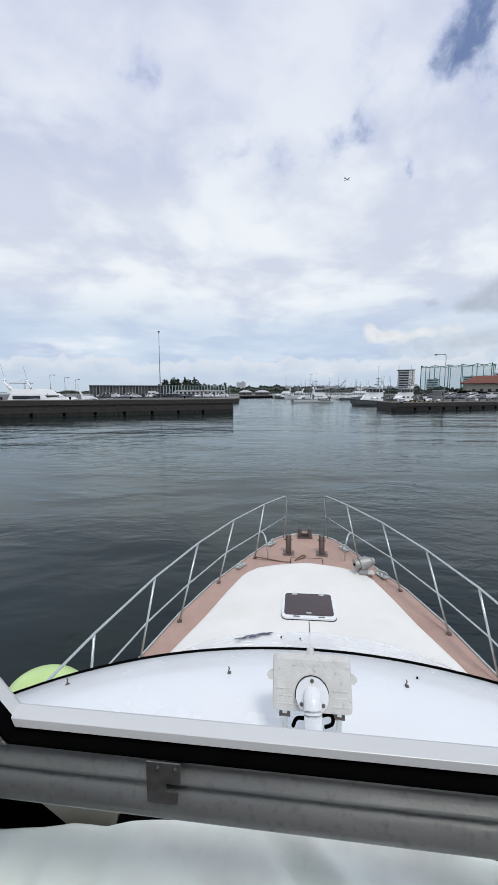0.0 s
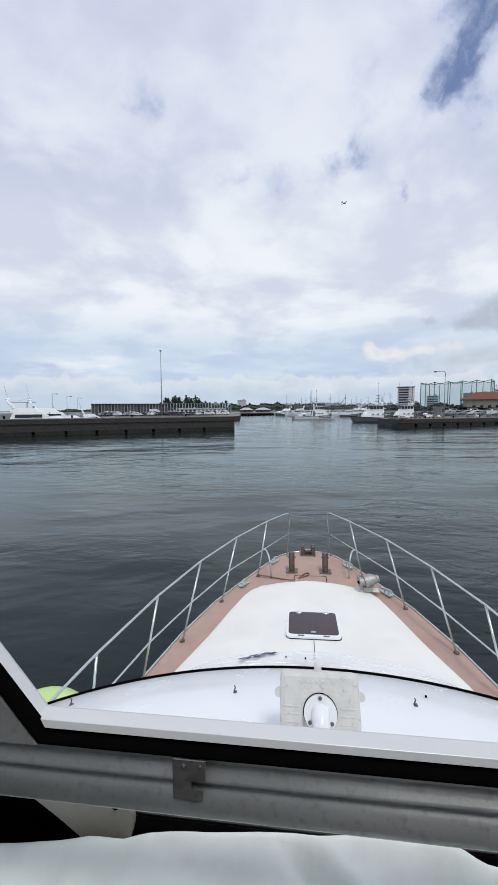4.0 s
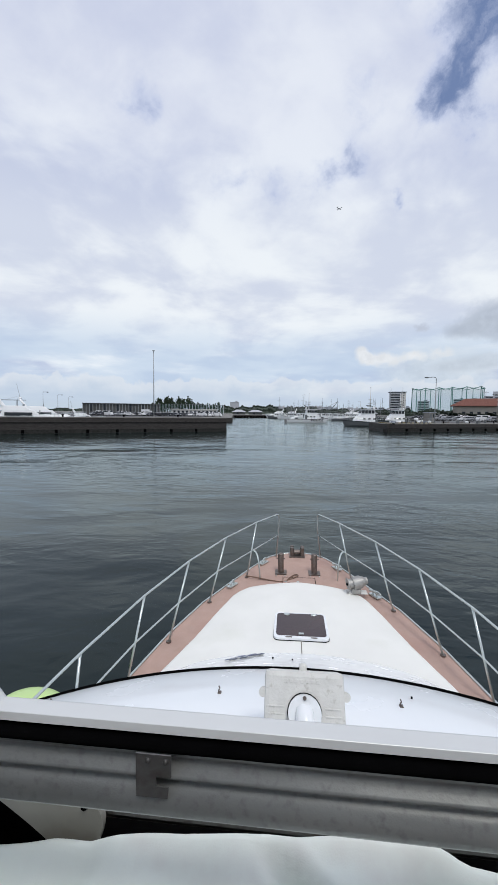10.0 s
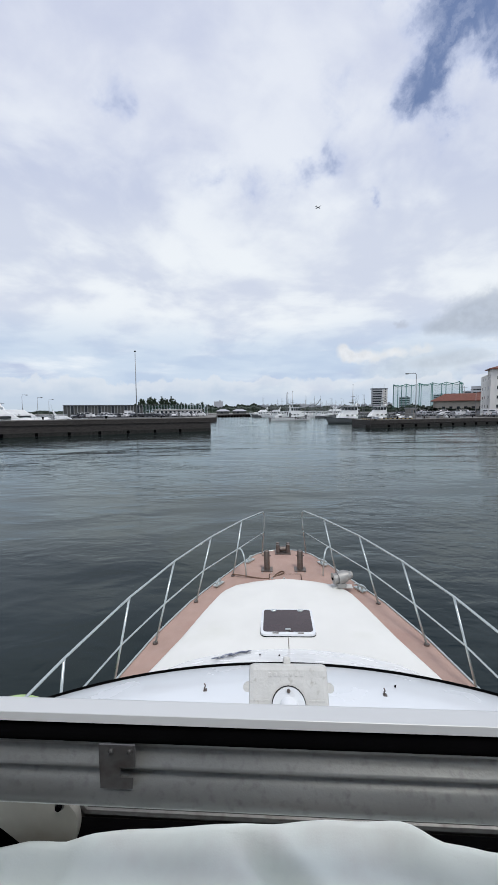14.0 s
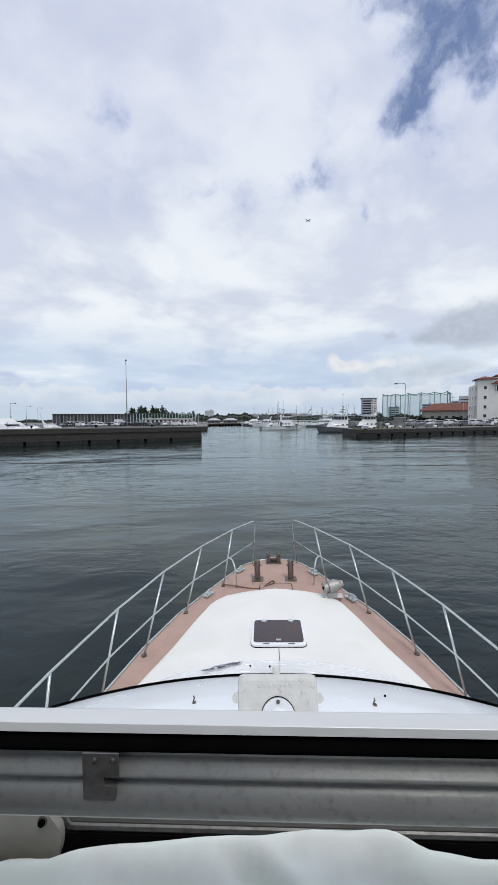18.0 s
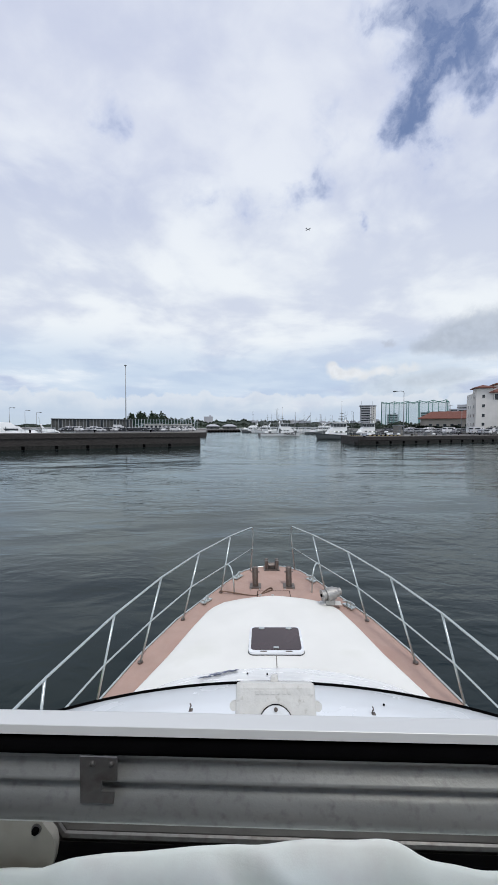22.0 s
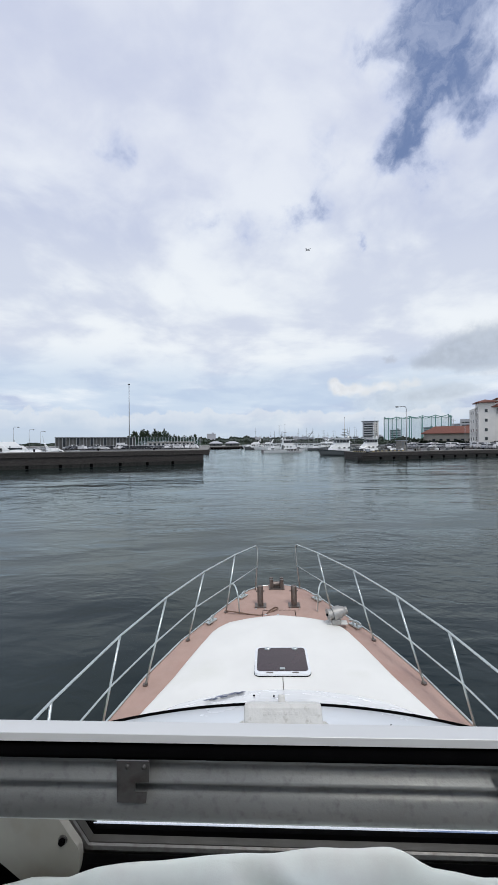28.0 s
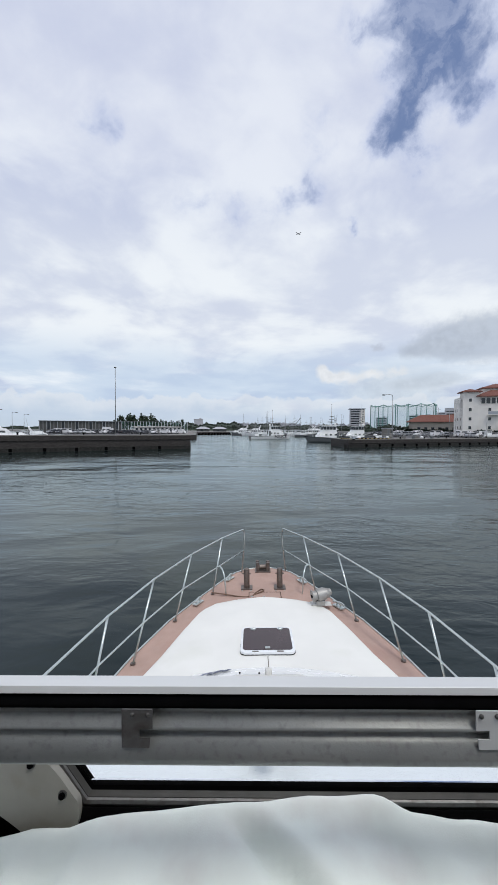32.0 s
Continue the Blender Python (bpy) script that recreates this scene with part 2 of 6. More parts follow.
def material(name, base, rough=0.6, metal=0.0, scale=8.0, vary=0.15, bump=0.0, bump_scale=60.0, stain=None, stain_scale=1.5, stain_at=(0.55, 0.75), coat=0.0, object_random=0.0, stretch=None):
    m = bpy.data.materials.new(name)
    m.use_nodes = True
    nt = m.node_tree
    N, L = nt.nodes.new, nt.links.new
    b = nt.nodes["Principled BSDF"]
    b.inputs["Roughness"].default_value, b.inputs["Metallic"].default_value = rough, metal
    b.inputs["Coat Weight"].default_value = coat
    co = N("ShaderNodeTexCoord").outputs["Object"]
    if stretch:
        mp = N("ShaderNodeMapping")
        mp.inputs["Scale"].default_value = stretch
        L(co, mp.inputs[0])
        co = mp.outputs[0]

    def noise_tex(s, detail=5):
        n = N("ShaderNodeTexNoise")
        n.inputs["Scale"].default_value, n.inputs["Detail"].default_value = s, detail
        L(co, n.inputs["Vector"])
        return n.outputs["Fac"]

    def ramp(v, a, b_, lo, hi):
        n = N("ShaderNodeMapRange")
        for i, x in enumerate((a, b_, lo, hi)):
            n.inputs[i + 1].default_value = x
        L(v, n.inputs[0])
        return n.outputs[0]

    def mixc(kind, f, a, c):
        n = N("ShaderNodeMix")
        n.data_type, n.blend_type = "RGBA", kind
        for i, v in ((0, f), (6, a), (7, c)):
            if isinstance(v, tuple):
                n.inputs[i].default_value = (*v, 1)
            elif isinstance(v, float):
                n.inputs[i].default_value = v
            else:
                L(v, n.inputs[i])
        return n.outputs[2]

    g = N("ShaderNodeCombineColor")
    v1 = ramp(noise_tex(scale), 0.3, 0.7, 1 - vary, 1 + vary)
    for i in range(3):
        L(v1, g.inputs[i])
    col = mixc("MULTIPLY", 1.0, base, g.outputs[0])
    if stain:
        col = mixc("MIX", ramp(noise_tex(stain_scale, 8), stain_at[0], stain_at[1], 0.0, 1.0), col, stain)
    if object_random:
        h = N("ShaderNodeHueSaturation")
        L(ramp(N("ShaderNodeObjectInfo").outputs["Random"], 0, 1, 1 - object_random, 1 + object_random), h.inputs["Value"])
        L(col, h.inputs["Color"])
        col = h.outputs[0]
    L(col, b.inputs["Base Color"])
    L(ramp(noise_tex(scale * 2.3), 0.3, 0.7, max(0.02, rough * 0.8), min(1, rough * 1.2)), b.inputs["Roughness"])
    if bump:
        bp = N("ShaderNodeBump")
        bp.inputs["Strength"].default_value, bp.inputs["Distance"].default_value = bump, 0.01
        L(noise_tex(bump_scale, 6), bp.inputs["Height"])
        L(bp.outputs[0], b.inputs["Normal"])
    return m


def water_material():
    m = bpy.data.materials.new("harbour_water")
    m.use_nodes = True
    nt = m.node_tree
    nt.nodes.clear()
    N, L = nt.nodes.new, nt.links.new
    co = N("ShaderNodeTexCoord").outputs["Object"]
    def field(sx, sy, scale, turn, detail, dist):
        mp = N("ShaderNodeMapping")
        mp.inputs["Scale"].default_value = (sx, sy, 1)
        mp.inputs["Rotation"].default_value = (0, 0, turn)
        L(co, mp.inputs[0])
        n = N("ShaderNodeTexNoise")
        n.inputs["Scale"].default_value, n.inputs["Detail"].default_value, n.inputs["Distortion"].default_value = scale, detail, dist
        L(mp.outputs[0], n.inputs["Vector"])
        return n.outputs["Fac"]

    # wind comes in patches: small waves are lower on the slicks between them
    gust = N("ShaderNodeMapRange")
    for i, v in enumerate((0.40, 0.64, 0.34, 1.35)):
        gust.inputs[i + 1].default_value = v
    L(field(0.6, 1.7, 0.085, 0.3, 3.0, 0.8), gust.inputs[0])
    total = None
    for sx, sy, scale, amp, turn, ruffled in ((0.8, 1.4, 0.045, 1.9, 0.02, False), (0.7, 1.5, 0.18, 0.50, 0.10, False), (0.75, 1.45, 0.62, 0.25, -0.25, True), (0.9, 1.4, 1.9, 0.095, 0.35, True), (1, 1.2, 5.5, 0.015, 0.8, True)):
        h = field(sx, sy, scale, turn, 2.4, 0.9)
        if ruffled:
            g = N("ShaderNodeMath")
            g.operation = "MULTIPLY"
            L(h, g.inputs[0])
            L(gust.outputs[0], g.inputs[1])
            h = g.outputs[0]
        k = N("ShaderNodeMath")
        k.operation = "MULTIPLY_ADD"
        k.inputs[1].default_value = amp
        L(h, k.inputs[0])
        if total is not None:
            L(total, k.inputs[2])
        else:
            k.inputs[2].default_value = 0
        total = k.outputs[0]
    bp = N("ShaderNodeBump")
    bp.inputs["Strength"].default_value, bp.inputs["Distance"].default_value = 1.0, 0.20
    L(total, bp.inputs["Height"])
    body = N("ShaderNodeBsdfDiffuse")
    body.inputs["Color"].default_value = (0.0035, 0.0095, 0.0100, 1)
    gloss = N("ShaderNodeBsdfGlossy")
    gloss.inputs["Color"].default_value = (0.90, 0.965, 0.95, 1)
    gloss.inputs["Roughness"].default_value = 0.10
    fr = N("ShaderNodeFresnel")
    fr.inputs["IOR"].default_value = 1.33
    for q in (body, gloss, fr):
        L(bp.outputs[0], q.inputs["Normal"])
    mx = N("ShaderNodeMixShader")
    L(fr.outputs[0], mx.inputs[0])
    L(body.outputs[0], mx.inputs[1])
    L(gloss.outputs[0], mx.inputs[2])
    L(mx.outputs[0], N("ShaderNodeOutputMaterial").inputs[0])
    return m


M_WATER = water_material()
M_GEL = material("white_gelcoat", (0.82, 0.845, 0.865), 0.25, scale=2.0, vary=0.02, coat=0.35, stain=(0.76, 0.77, 0.77), stain_scale=3.0, stain_at=(0.55, 0.95))
M_DECK = material("white_deck_paint", (0.770, 0.768, 0.728), 0.6, scale=3.0, vary=0.03, bump=0.12, bump_scale=400, stain=(0.68, 0.685, 0.62), stain_scale=2.0, stain_at=(0.6, 0.9))
M_PINK = material("pink_nonslip_paint", (0.43, 0.295, 0.245), 0.8, scale=5.0, vary=0.07, bump=0.3, bump_scale=500, stain=(0.38, 0.24, 0.20), stain_scale=2.5)
M_STEEL = material("stainless_steel", (0.60, 0.645, 0.63), 0.34, 0.9, scale=12, vary=0.03)
M_DULLSTEEL = material("weathered_steel", (0.20, 0.172, 0.155), 0.45, 0.9, scale=30, vary=0.2, stain=(0.25, 0.16, 0.10), stain_scale=25, stain_at=(0.58, 0.8))
M_ALU = material("grey_anodised_aluminium", (0.36, 0.37, 0.36), 0.40, 0.5, scale=9, vary=0.12, bump=0.05, bump_scale=300, stain=(0.25, 0.25, 0.245), stain_scale=150, stain_at=(0.52, 0.82))
M_ALULIGHT = material("white_aluminium", (0.66, 0.675, 0.675), 0.42, 0.1, scale=14, vary=0.06, stain=(0.52, 0.53, 0.53), stain_scale=11, stain_at=(0.55, 0.9), stretch=(0.12, 1, 1))
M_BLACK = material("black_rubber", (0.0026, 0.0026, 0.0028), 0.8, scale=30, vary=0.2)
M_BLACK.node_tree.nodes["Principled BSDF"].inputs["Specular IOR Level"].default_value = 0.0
M_SMOKE = material("smoked_acrylic", (0.045, 0.028, 0.032), 0.16, scale=4, vary=0.15)
M_LAMPBOX = material("weathered_lamp_housing", (0.64, 0.635, 0.605), 0.55, scale=30, vary=0.06, bump=0.15, bump_scale=120, stain=(0.46, 0.45, 0.41), stain_scale=55, stain_at=(0.60, 0.74))
M_CAST = material("cast_grey_metal", (0.36, 0.355, 0.34), 0.5, 0.5, scale=18, vary=0.15, bump=0.2, bump_scale=90, stain=(0.30, 0.27, 0.23), stain_scale=14)
M_ROPE = material("brown_rope", (0.16, 0.10, 0.07), 0.9, scale=120, vary=0.3, bump=0.4, bump_scale=300)
# Darker copy of the aluminium: the lower frame's shade is in its base.
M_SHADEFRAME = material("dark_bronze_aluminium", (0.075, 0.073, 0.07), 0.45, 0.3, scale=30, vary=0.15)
M_CLOTH = material("white_cover_cloth", (0.84, 0.89, 0.83), 0.85, scale=7, vary=0.05, bump=0.06, bump_scale=500, stain=(0.68, 0.64, 0.61), stain_scale=6, stain_at=(0.56, 0.80))
M_CREAM = material("cream_window_panel", (0.26, 0.25, 0.222), 0.5, scale=14, vary=0.12, stain=(0.20, 0.18, 0.15), stain_scale=16, stain_at=(0.5, 0.8))
M_FENDER = material("lime_fender_vinyl", (0.52, 0.70, 0.29), 0.4, scale=5, vary=0.06)
M_BLUE = material("worn_blue_decal", (0.025, 0.045, 0.14), 0.5, scale=40, vary=0.3)
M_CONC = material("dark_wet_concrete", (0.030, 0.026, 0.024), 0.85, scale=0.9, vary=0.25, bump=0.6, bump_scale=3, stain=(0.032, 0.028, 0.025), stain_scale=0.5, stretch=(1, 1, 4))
M_QUAYTOP = material("quay_paving", (0.185, 0.18, 0.17), 0.9, scale=0.6, vary=0.15, bump=0.3, bump_scale=6, stain=(0.12, 0.115, 0.108), stain_scale=0.2)
M_ASPHALT = material("asphalt", (0.075, 0.075, 0.078), 0.9, scale=0.5, vary=0.2)
M_STUCCO = material("white_stucco", (0.70, 0.68, 0.65), 0.85, scale=0.5, vary=0.05, stain=(0.55, 0.53, 0.50), stain_scale=0.15)
M_REDTILE = material("red_roof_tile", (0.155, 0.057, 0.040), 0.8, scale=1.5, vary=0.2, bump=0.5, bump_scale=4)
M_DARKGLASS = material("dark_window_glass", (0.03, 0.035, 0.04), 0.12, scale=2, vary=0.2)
M_TAUPE = material("taupe_panel", (0.075, 0.078, 0.075), 0.7, scale=0.2, vary=0.15)
M_GREYPAINT = material("grey_hull_paint", (0.115, 0.125, 0.13), 0.45, scale=0.5, vary=0.08)
M_BOATWHITE = material("boat_white", (0.86, 0.87, 0.87), 0.4, scale=0.6, vary=0.04)
M_POLE = material("galvanised_pole", (0.30, 0.31, 0.32), 0.5, 0.4, scale=2, vary=0.1)
M_GREENSTEEL = material("green_painted_steel", (0.07, 0.20, 0.175), 0.6, scale=0.2, vary=0.1)
M_FOLIAGE = material("dark_foliage", (0.030, 0.050, 0.025), 0.8, scale=0.4, vary=0.4)
M_BARK = material("bark", (0.09, 0.075, 0.06), 0.9, scale=2, vary=0.3)
M_HILL = material("wooded_hill", (0.035, 0.050, 0.035), 0.9, scale=0.08, vary=0.45)
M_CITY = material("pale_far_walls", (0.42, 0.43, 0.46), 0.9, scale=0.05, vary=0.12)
M_YELLOW = material("yellow_paint", (0.32, 0.25, 0.09), 0.6, scale=3, vary=0.15)
M_PLATE = material("dull_dark_plate", (0.165, 0.163, 0.160), 0.5, 0.6, scale=60, vary=0.15, stain=(0.07, 0.06, 0.05), stain_scale=60, stain_at=(0.5, 0.8))
M_BEIGE = material("beige_render", (0.40, 0.365, 0.32), 0.85, scale=0.5, vary=0.08, stain=(0.28, 0.25, 0.22), stain_scale=0.2)
M_BRICKRED = material("brown_brick_wall", (0.20, 0.09, 0.065), 0.85, scale=0.6, vary=0.15)

M_GLASS = bpy.data.materials.new("clear_window_glass")
M_GLASS.use_nodes = True
_b = M_GLASS.node_tree.nodes["Principled BSDF"]
_b.inputs["Transmission Weight"].default_value, _b.inputs["Roughness"].default_value, _b.inputs["IOR"].default_value = 1.0, 0.02, 1.45
_b.inputs["Base Color"].default_value = (0.93, 0.96, 0.96, 1)

# ---- building helpers ----


def part(name, bm, mat, parent=None, label="", smooth=False):
    me = bpy.data.meshes.new(name)
    bmesh.ops.recalc_face_normals(bm, faces=bm.faces)
    if smooth:
        for f in bm.faces:
            f.smooth = True
    bm.to_mesh(me)
    bm.free()
    me.materials.append(mat)
    ob = new(name, me)
    if parent is not None:
        ob.parent = parent
    if label:
        ob["label"] = label
    return ob


def thing(name, m, label, category, group="", kind=""):
    ob = new(name)
    ob.empty_display_size = 0.3
    ob.matrix_world = m
    return tagged(ob, label, category, group, kind)


def box(bm, c, s, bevel=0.0, m=None):
    r = bmesh.ops.create_cube(bm, size=1.0)
    vs = r["verts"]
    mat = Matrix.Translation(c) @ Matrix.Diagonal((*s, 1))
    bmesh.ops.transform(bm, matrix=(m @ mat) if m else mat, verts=vs)
    if bevel:
        es = list({e for v in vs for e in v.link_edges})
        bmesh.ops.bevel(bm, geom=es, offset=bevel, segments=2, affect="EDGES", profile=0.6)
    return bm


def B():
    return bmesh.new()


def rbox(c, s, bevel=0.0, m=None):
    return box(B(), c, s, bevel, m)


def tube(bm, pts, r, n=8, closed=False):
    """A round bar along points, with turned joints."""
    pts = [Vector(p) for p in pts]
    rings = []
    for i, p in enumerate(pts):
        a = pts[max(i - 1, 0)]
        b = pts[min(i + 1, len(pts) - 1)]
        t = (b - a).normalized()
        u = t.cross(Vector((0, 0, 1)))
        if u.length < 0.05:
            u = t.cross(Vector((1, 0, 0)))
        u.normalize()
        v = t.cross(u).normalized()
        rr = r[i] if isinstance(r, (list, tuple)) else r
        rings.append([bm.verts.new(p + rr * (math.cos(k * 2 * math.pi / n) * u + math.sin(k * 2 * math.pi / n) * v)) for k in range(n)])
    for a, b in zip(rings, rings[1:]):
        for k in range(n):
            bm.faces.new((a[k], a[(k + 1) % n], b[(k + 1) % n], b[k]))
    bm.faces.new(rings[0][::-1])
    bm.faces.new(rings[-1])
    return bm


def soft(pts, step=6, rounds=2):
    """Rounds the corners of a line of points."""
    pts = [Vector(p) for p in pts]
    for _ in range(rounds):
        q = [pts[0]]
        for a, b in zip(pts, pts[1:]):
            q += [a.lerp(b, 0.25), a.lerp(b, 0.75)]
        pts = q + [pts[-1]]
    return pts


def loft(bm, rings, close=False, caps=True):
    """Skins rows of points of the same length."""
    vs = [[bm.verts.new(p) for p in r] for r in rings]
    n = len(vs[0])
    for a, b in zip(vs, vs[1:]):
        for k in range(n if close else n - 1):
            bm.faces.new((a[k], a[(k + 1) % n], b[(k + 1) % n], b[k]))
    if close and caps:
        bm.faces.new(vs[0][::-1])
        bm.faces.new(vs[-1])
    return bm


def prism(bm, outline, z0, z1):
    """An upright block over an outline of (x, y)."""
    lo = [bm.verts.new((x, y, z0)) for x, y in outline]
    hi = [bm.verts.new((x, y, z1)) for x, y in outline]
    n = len(lo)
    for k in range(n):
        bm.faces.new((lo[k], lo[(k + 1) % n], hi[(k + 1) % n], hi[k]))
    bm.faces.new(hi)
    bm.faces.new(lo[::-1])
    return bm


def cyl(bm, c, r, h, n=16, m=None, r2=None):
    res = bmesh.ops.create_cone(bm, cap_ends=True, segments=n, radius1=r, radius2=r if r2 is None else r2, depth=h)
    t = Matrix.Translation(c)
    bmesh.ops.transform(bm, matrix=(t @ m) if m else t, verts=res["verts"])
    return bm


def ball(bm, c, r, seg=24, ring=16, squash=(1, 1, 1)):
    res = bmesh.ops.create_uvsphere(bm, u_segments=seg, v_segments=ring, radius=r)
    bmesh.ops.transform(bm, matrix=Matrix.Translation(c) @ Matrix.Diagonal((*squash, 1)), verts=res["verts"])
    return bm


# ---- water ----
bm = B()
R0 = [0.0, 30, 80, 200, 600, 1800, 4800]
rings = [[(r * math.cos(k * math.pi / 24), r * math.sin(k * math.pi / 24), 0) for k in range(48)] for r in R0[1:]]
loft(bm, rings, close=True, caps=False)
bm.verts.ensure_lookup_table()
bm.faces.new(bm.verts[:48])
sea = part("water", bm, M_WATER)
if sea.data.polygons[0].normal.z < 0:
    sea.data.flip_normals()
tagged(sea, "dark teal rippled harbour water under a cloudy sky", "water", kind="structure")
# ---- the yacht ----
yacht = thing("motor_yacht", BOAT, "white motor yacht with pink non-slip side decks and steel bow rails", "boat")
CX = 0.065


def deck_z(y):
    return 1.50 + 0.085 * (y - 3.75)


def half_beam(y):
    return float(np.interp(-y, [-5.80, -5.79, -5.74, -5.64, -5.4, -5.09, -4.48, -3.75, -3.3, -2.5, -1.5, 0, 4.6], [0.0, 0.16, 0.28, 0.41, 0.575, 0.735, 1.07, 1.34, 1.46, 1.62, 1.72, 1.80, 1.75]))


ys = [5.80, 5.795, 5.77, 5.72, 5.64, 5.52, 5.3, 4.9, 4.4, 3.8, 3.2, 2.5, 1.6, 0.4, -1.0, -3.0, -4.6]
rings = []
for y in ys:
    w, z = half_beam(y), deck_z(y)
    ring = []
    for k in range(-6, 7):
        a = abs(k) / 6
        s = 1 if k > 0 else -1
        # from the keel up to the gunwale, flared
        x = s * w * (a ** 0.55) * (0.80 + 0.20 * a) if k else 0.0
        zz = -0.55 * (1 - a) ** 1.5 + (z) * a ** 1.7
        ring.append((CX + x, y - 0.55 * (1 - a) ** 1.2 * (y > 3) * min(1, (y - 3) / 3), zz))
    rings.append(ring)
part("hull", loft(B(), rings), M_GEL, yacht, smooth=True)
# side decks with a rounded edge
rings = []
for y in ys:
    w, z = half_beam(y), deck_z(y)
    rings.append([(CX + k / 8 * (w - 0.02), y, z + 0.006 + 0.02 * (1 - (k / 8) ** 2)) for k in range(-8, 9)])
part("side_deck", loft(B(), rings), M_PINK, yacht, "pink painted non-slip deck", smooth=True)
for s in (-1, 1):
    line = [(CX + s * (half_beam(y) - 0.012), y, deck_z(y) + 0.012) for y in ys]
    part("gunwale_strip", tube(B(), line, 0.010, 6), M_STEEL, yacht, "worn metal edging strip", smooth=True)

# raised white trunk over the forward cabin
ty = [4.80, 4.795, 4.78, 4.74, 4.7, 4.65, 4.6, 4.55, 4.5, 4.35, 4.2, 3.95, 3.7, 3.45, 3.2, 2.6, 1.9]


def trunk_half(y):
    return float(np.interp(-y, [-4.80, -4.795, -4.78, -4.70, -4.6, -4.5, -4.2, -3.7, -3.2, -1.9], [0.0, 0.26, 0.40, 0.60, 0.695, 0.75, 0.85, 0.995, 1.17, 1.5]))


rings = []
for y in ty:
    w = min(trunk_half(y) / 0.965, half_beam(y) - 0.04) + 0.001
    top = 1.583 + 0.05 * (y - 3.75)
    zd = deck_z(y) - 0.01
    prof = [(-1.03, zd), (-1.0, zd + 0.5 * (top - zd)), (-0.965, top - 0.006)]
    for k in range(-5, 6):
        prof.append((k / 5 * 0.93, top + 0.035 * (1 - (k / 5 * 0.93) ** 2)))
    prof += [(0.965, top - 0.006), (1.0, zd + 0.5 * (top - zd)), (1.03, zd)]
    rings.append([(CX + a * w, y, z) for a, z in prof])
part("trunk_top", loft(B(), rings), M_DECK, yacht, "white painted foredeck trunk", smooth=True)
# seam down the middle of the trunk
part("deck_seam", tube(B(), [(CX, 3.62, 1.613), (CX, 3.5, 1.608), (CX, 3.38, 1.603)], 0.0035, 6), M_DULLSTEEL, yacht)


# cabin front and roof: crowned sections from the window sill forward
def brow(x):
    u = (x - 0.0) / 1.0
    return 2.062 - 0.205 * abs(u) ** 2.0


xs = [-1.74 + 3.5 * k / 44 for k in range(45)]


def foot(x):
    """Where the cabin front meets the foredeck."""
    d = abs(x - CX)
    return 3.46 - 0.255 * d * d - 1.2 * max(0.0, d - 0.80) ** 2


def roof_z(x, y):
    s = max(0.0, brow(x) - y)
    return 2.375 - 0.036 * (abs(x) / 1.25) ** 4.0 + 0.235 * (1 - math.exp(-s / 0.52)) + 0.03 * s


rings = []
for s in [0.0, 0.02, 0.06, 0.12, 0.2, 0.32, 0.45, 0.6, 0.8, 1.05, 1.3]:
    rings.append([(x, brow(x) - s, roof_z(x, brow(x) - s)) for x in xs])
part("cabin_roof", loft(B(), rings), M_GEL, yacht, "glossy white cabin roof", smooth=True)
part("roof_gasket", tube(B(), [(x, brow(x) + 0.012, roof_z(x, brow(x)) - 0.008) for x in xs], 0.013, 8), M_BLACK, yacht, "black rubber edge seal", smooth=True)
rings = []
for f in (0.0, 0.08, 0.3, 0.6, 0.9, 1.0):
    row = []
    for x in xs:
        yb = max(foot(x), brow(x) + 0.15)
        zb = max(1.615, deck_z(yb))
        y = brow(x) + 0.02 + f * (yb - brow(x) - 0.02)
        z0 = roof_z(x, brow(x)) - 0.03
        row.append((x, y, z0 + (zb - 0.01 - z0) * (f ** 0.9)))
    rings.append(row)
part("cabin_front", loft(B(), rings), M_GEL, yacht, "white sloping cabin front", smooth=True)
for s in (-1, 1):
    bm = B()
    loft(bm, [[(s * 1.72 + 0.01, brow(1.73) - d, zz) for d in (0.0, 0.5, 1.2, 3.5)] for zz in (1.2, roof_z(1.73, brow(1.73)) - 0.005)])
    part("cabin_side", bm, M_GEL, yacht)


# thin joint where the cabin front meets the foredeck
line = []
for k in range(33):
    x = CX - 0.86 + 1.72 * k / 32
    line.append((x, foot(x) + 0.004, 1.583 + 0.05 * (foot(x) - 3.75) + 0.031))
part("front_joint", tube(B(), line, 0.0035, 5), M_DULLSTEEL, yacht, "thin dark sealed joint", smooth=True)


# hatch
def zt(y):
    return 1.612 + 0.05 * (y - 3.75)


hx0, hx1, hy0, hy1 = -0.190, 0.322, 3.635, 4.105
HC = ((hx0 + hx1) / 2, (hy0 + hy1) / 2)


def round_rect(c, w, h, r, n=6):
    pts = []
    for k, (sx, sy) in enumerate(((1, 1), (-1, 1), (-1, -1), (1, -1))):
        for q in range(n + 1):
            a = radians(90 * k + 90 * q / n)
            pts.append((c[0] + sx * (w / 2 - r) + r * math.cos(a), c[1] + sy * (h / 2 - r) + r * math.sin(a)))
    return pts


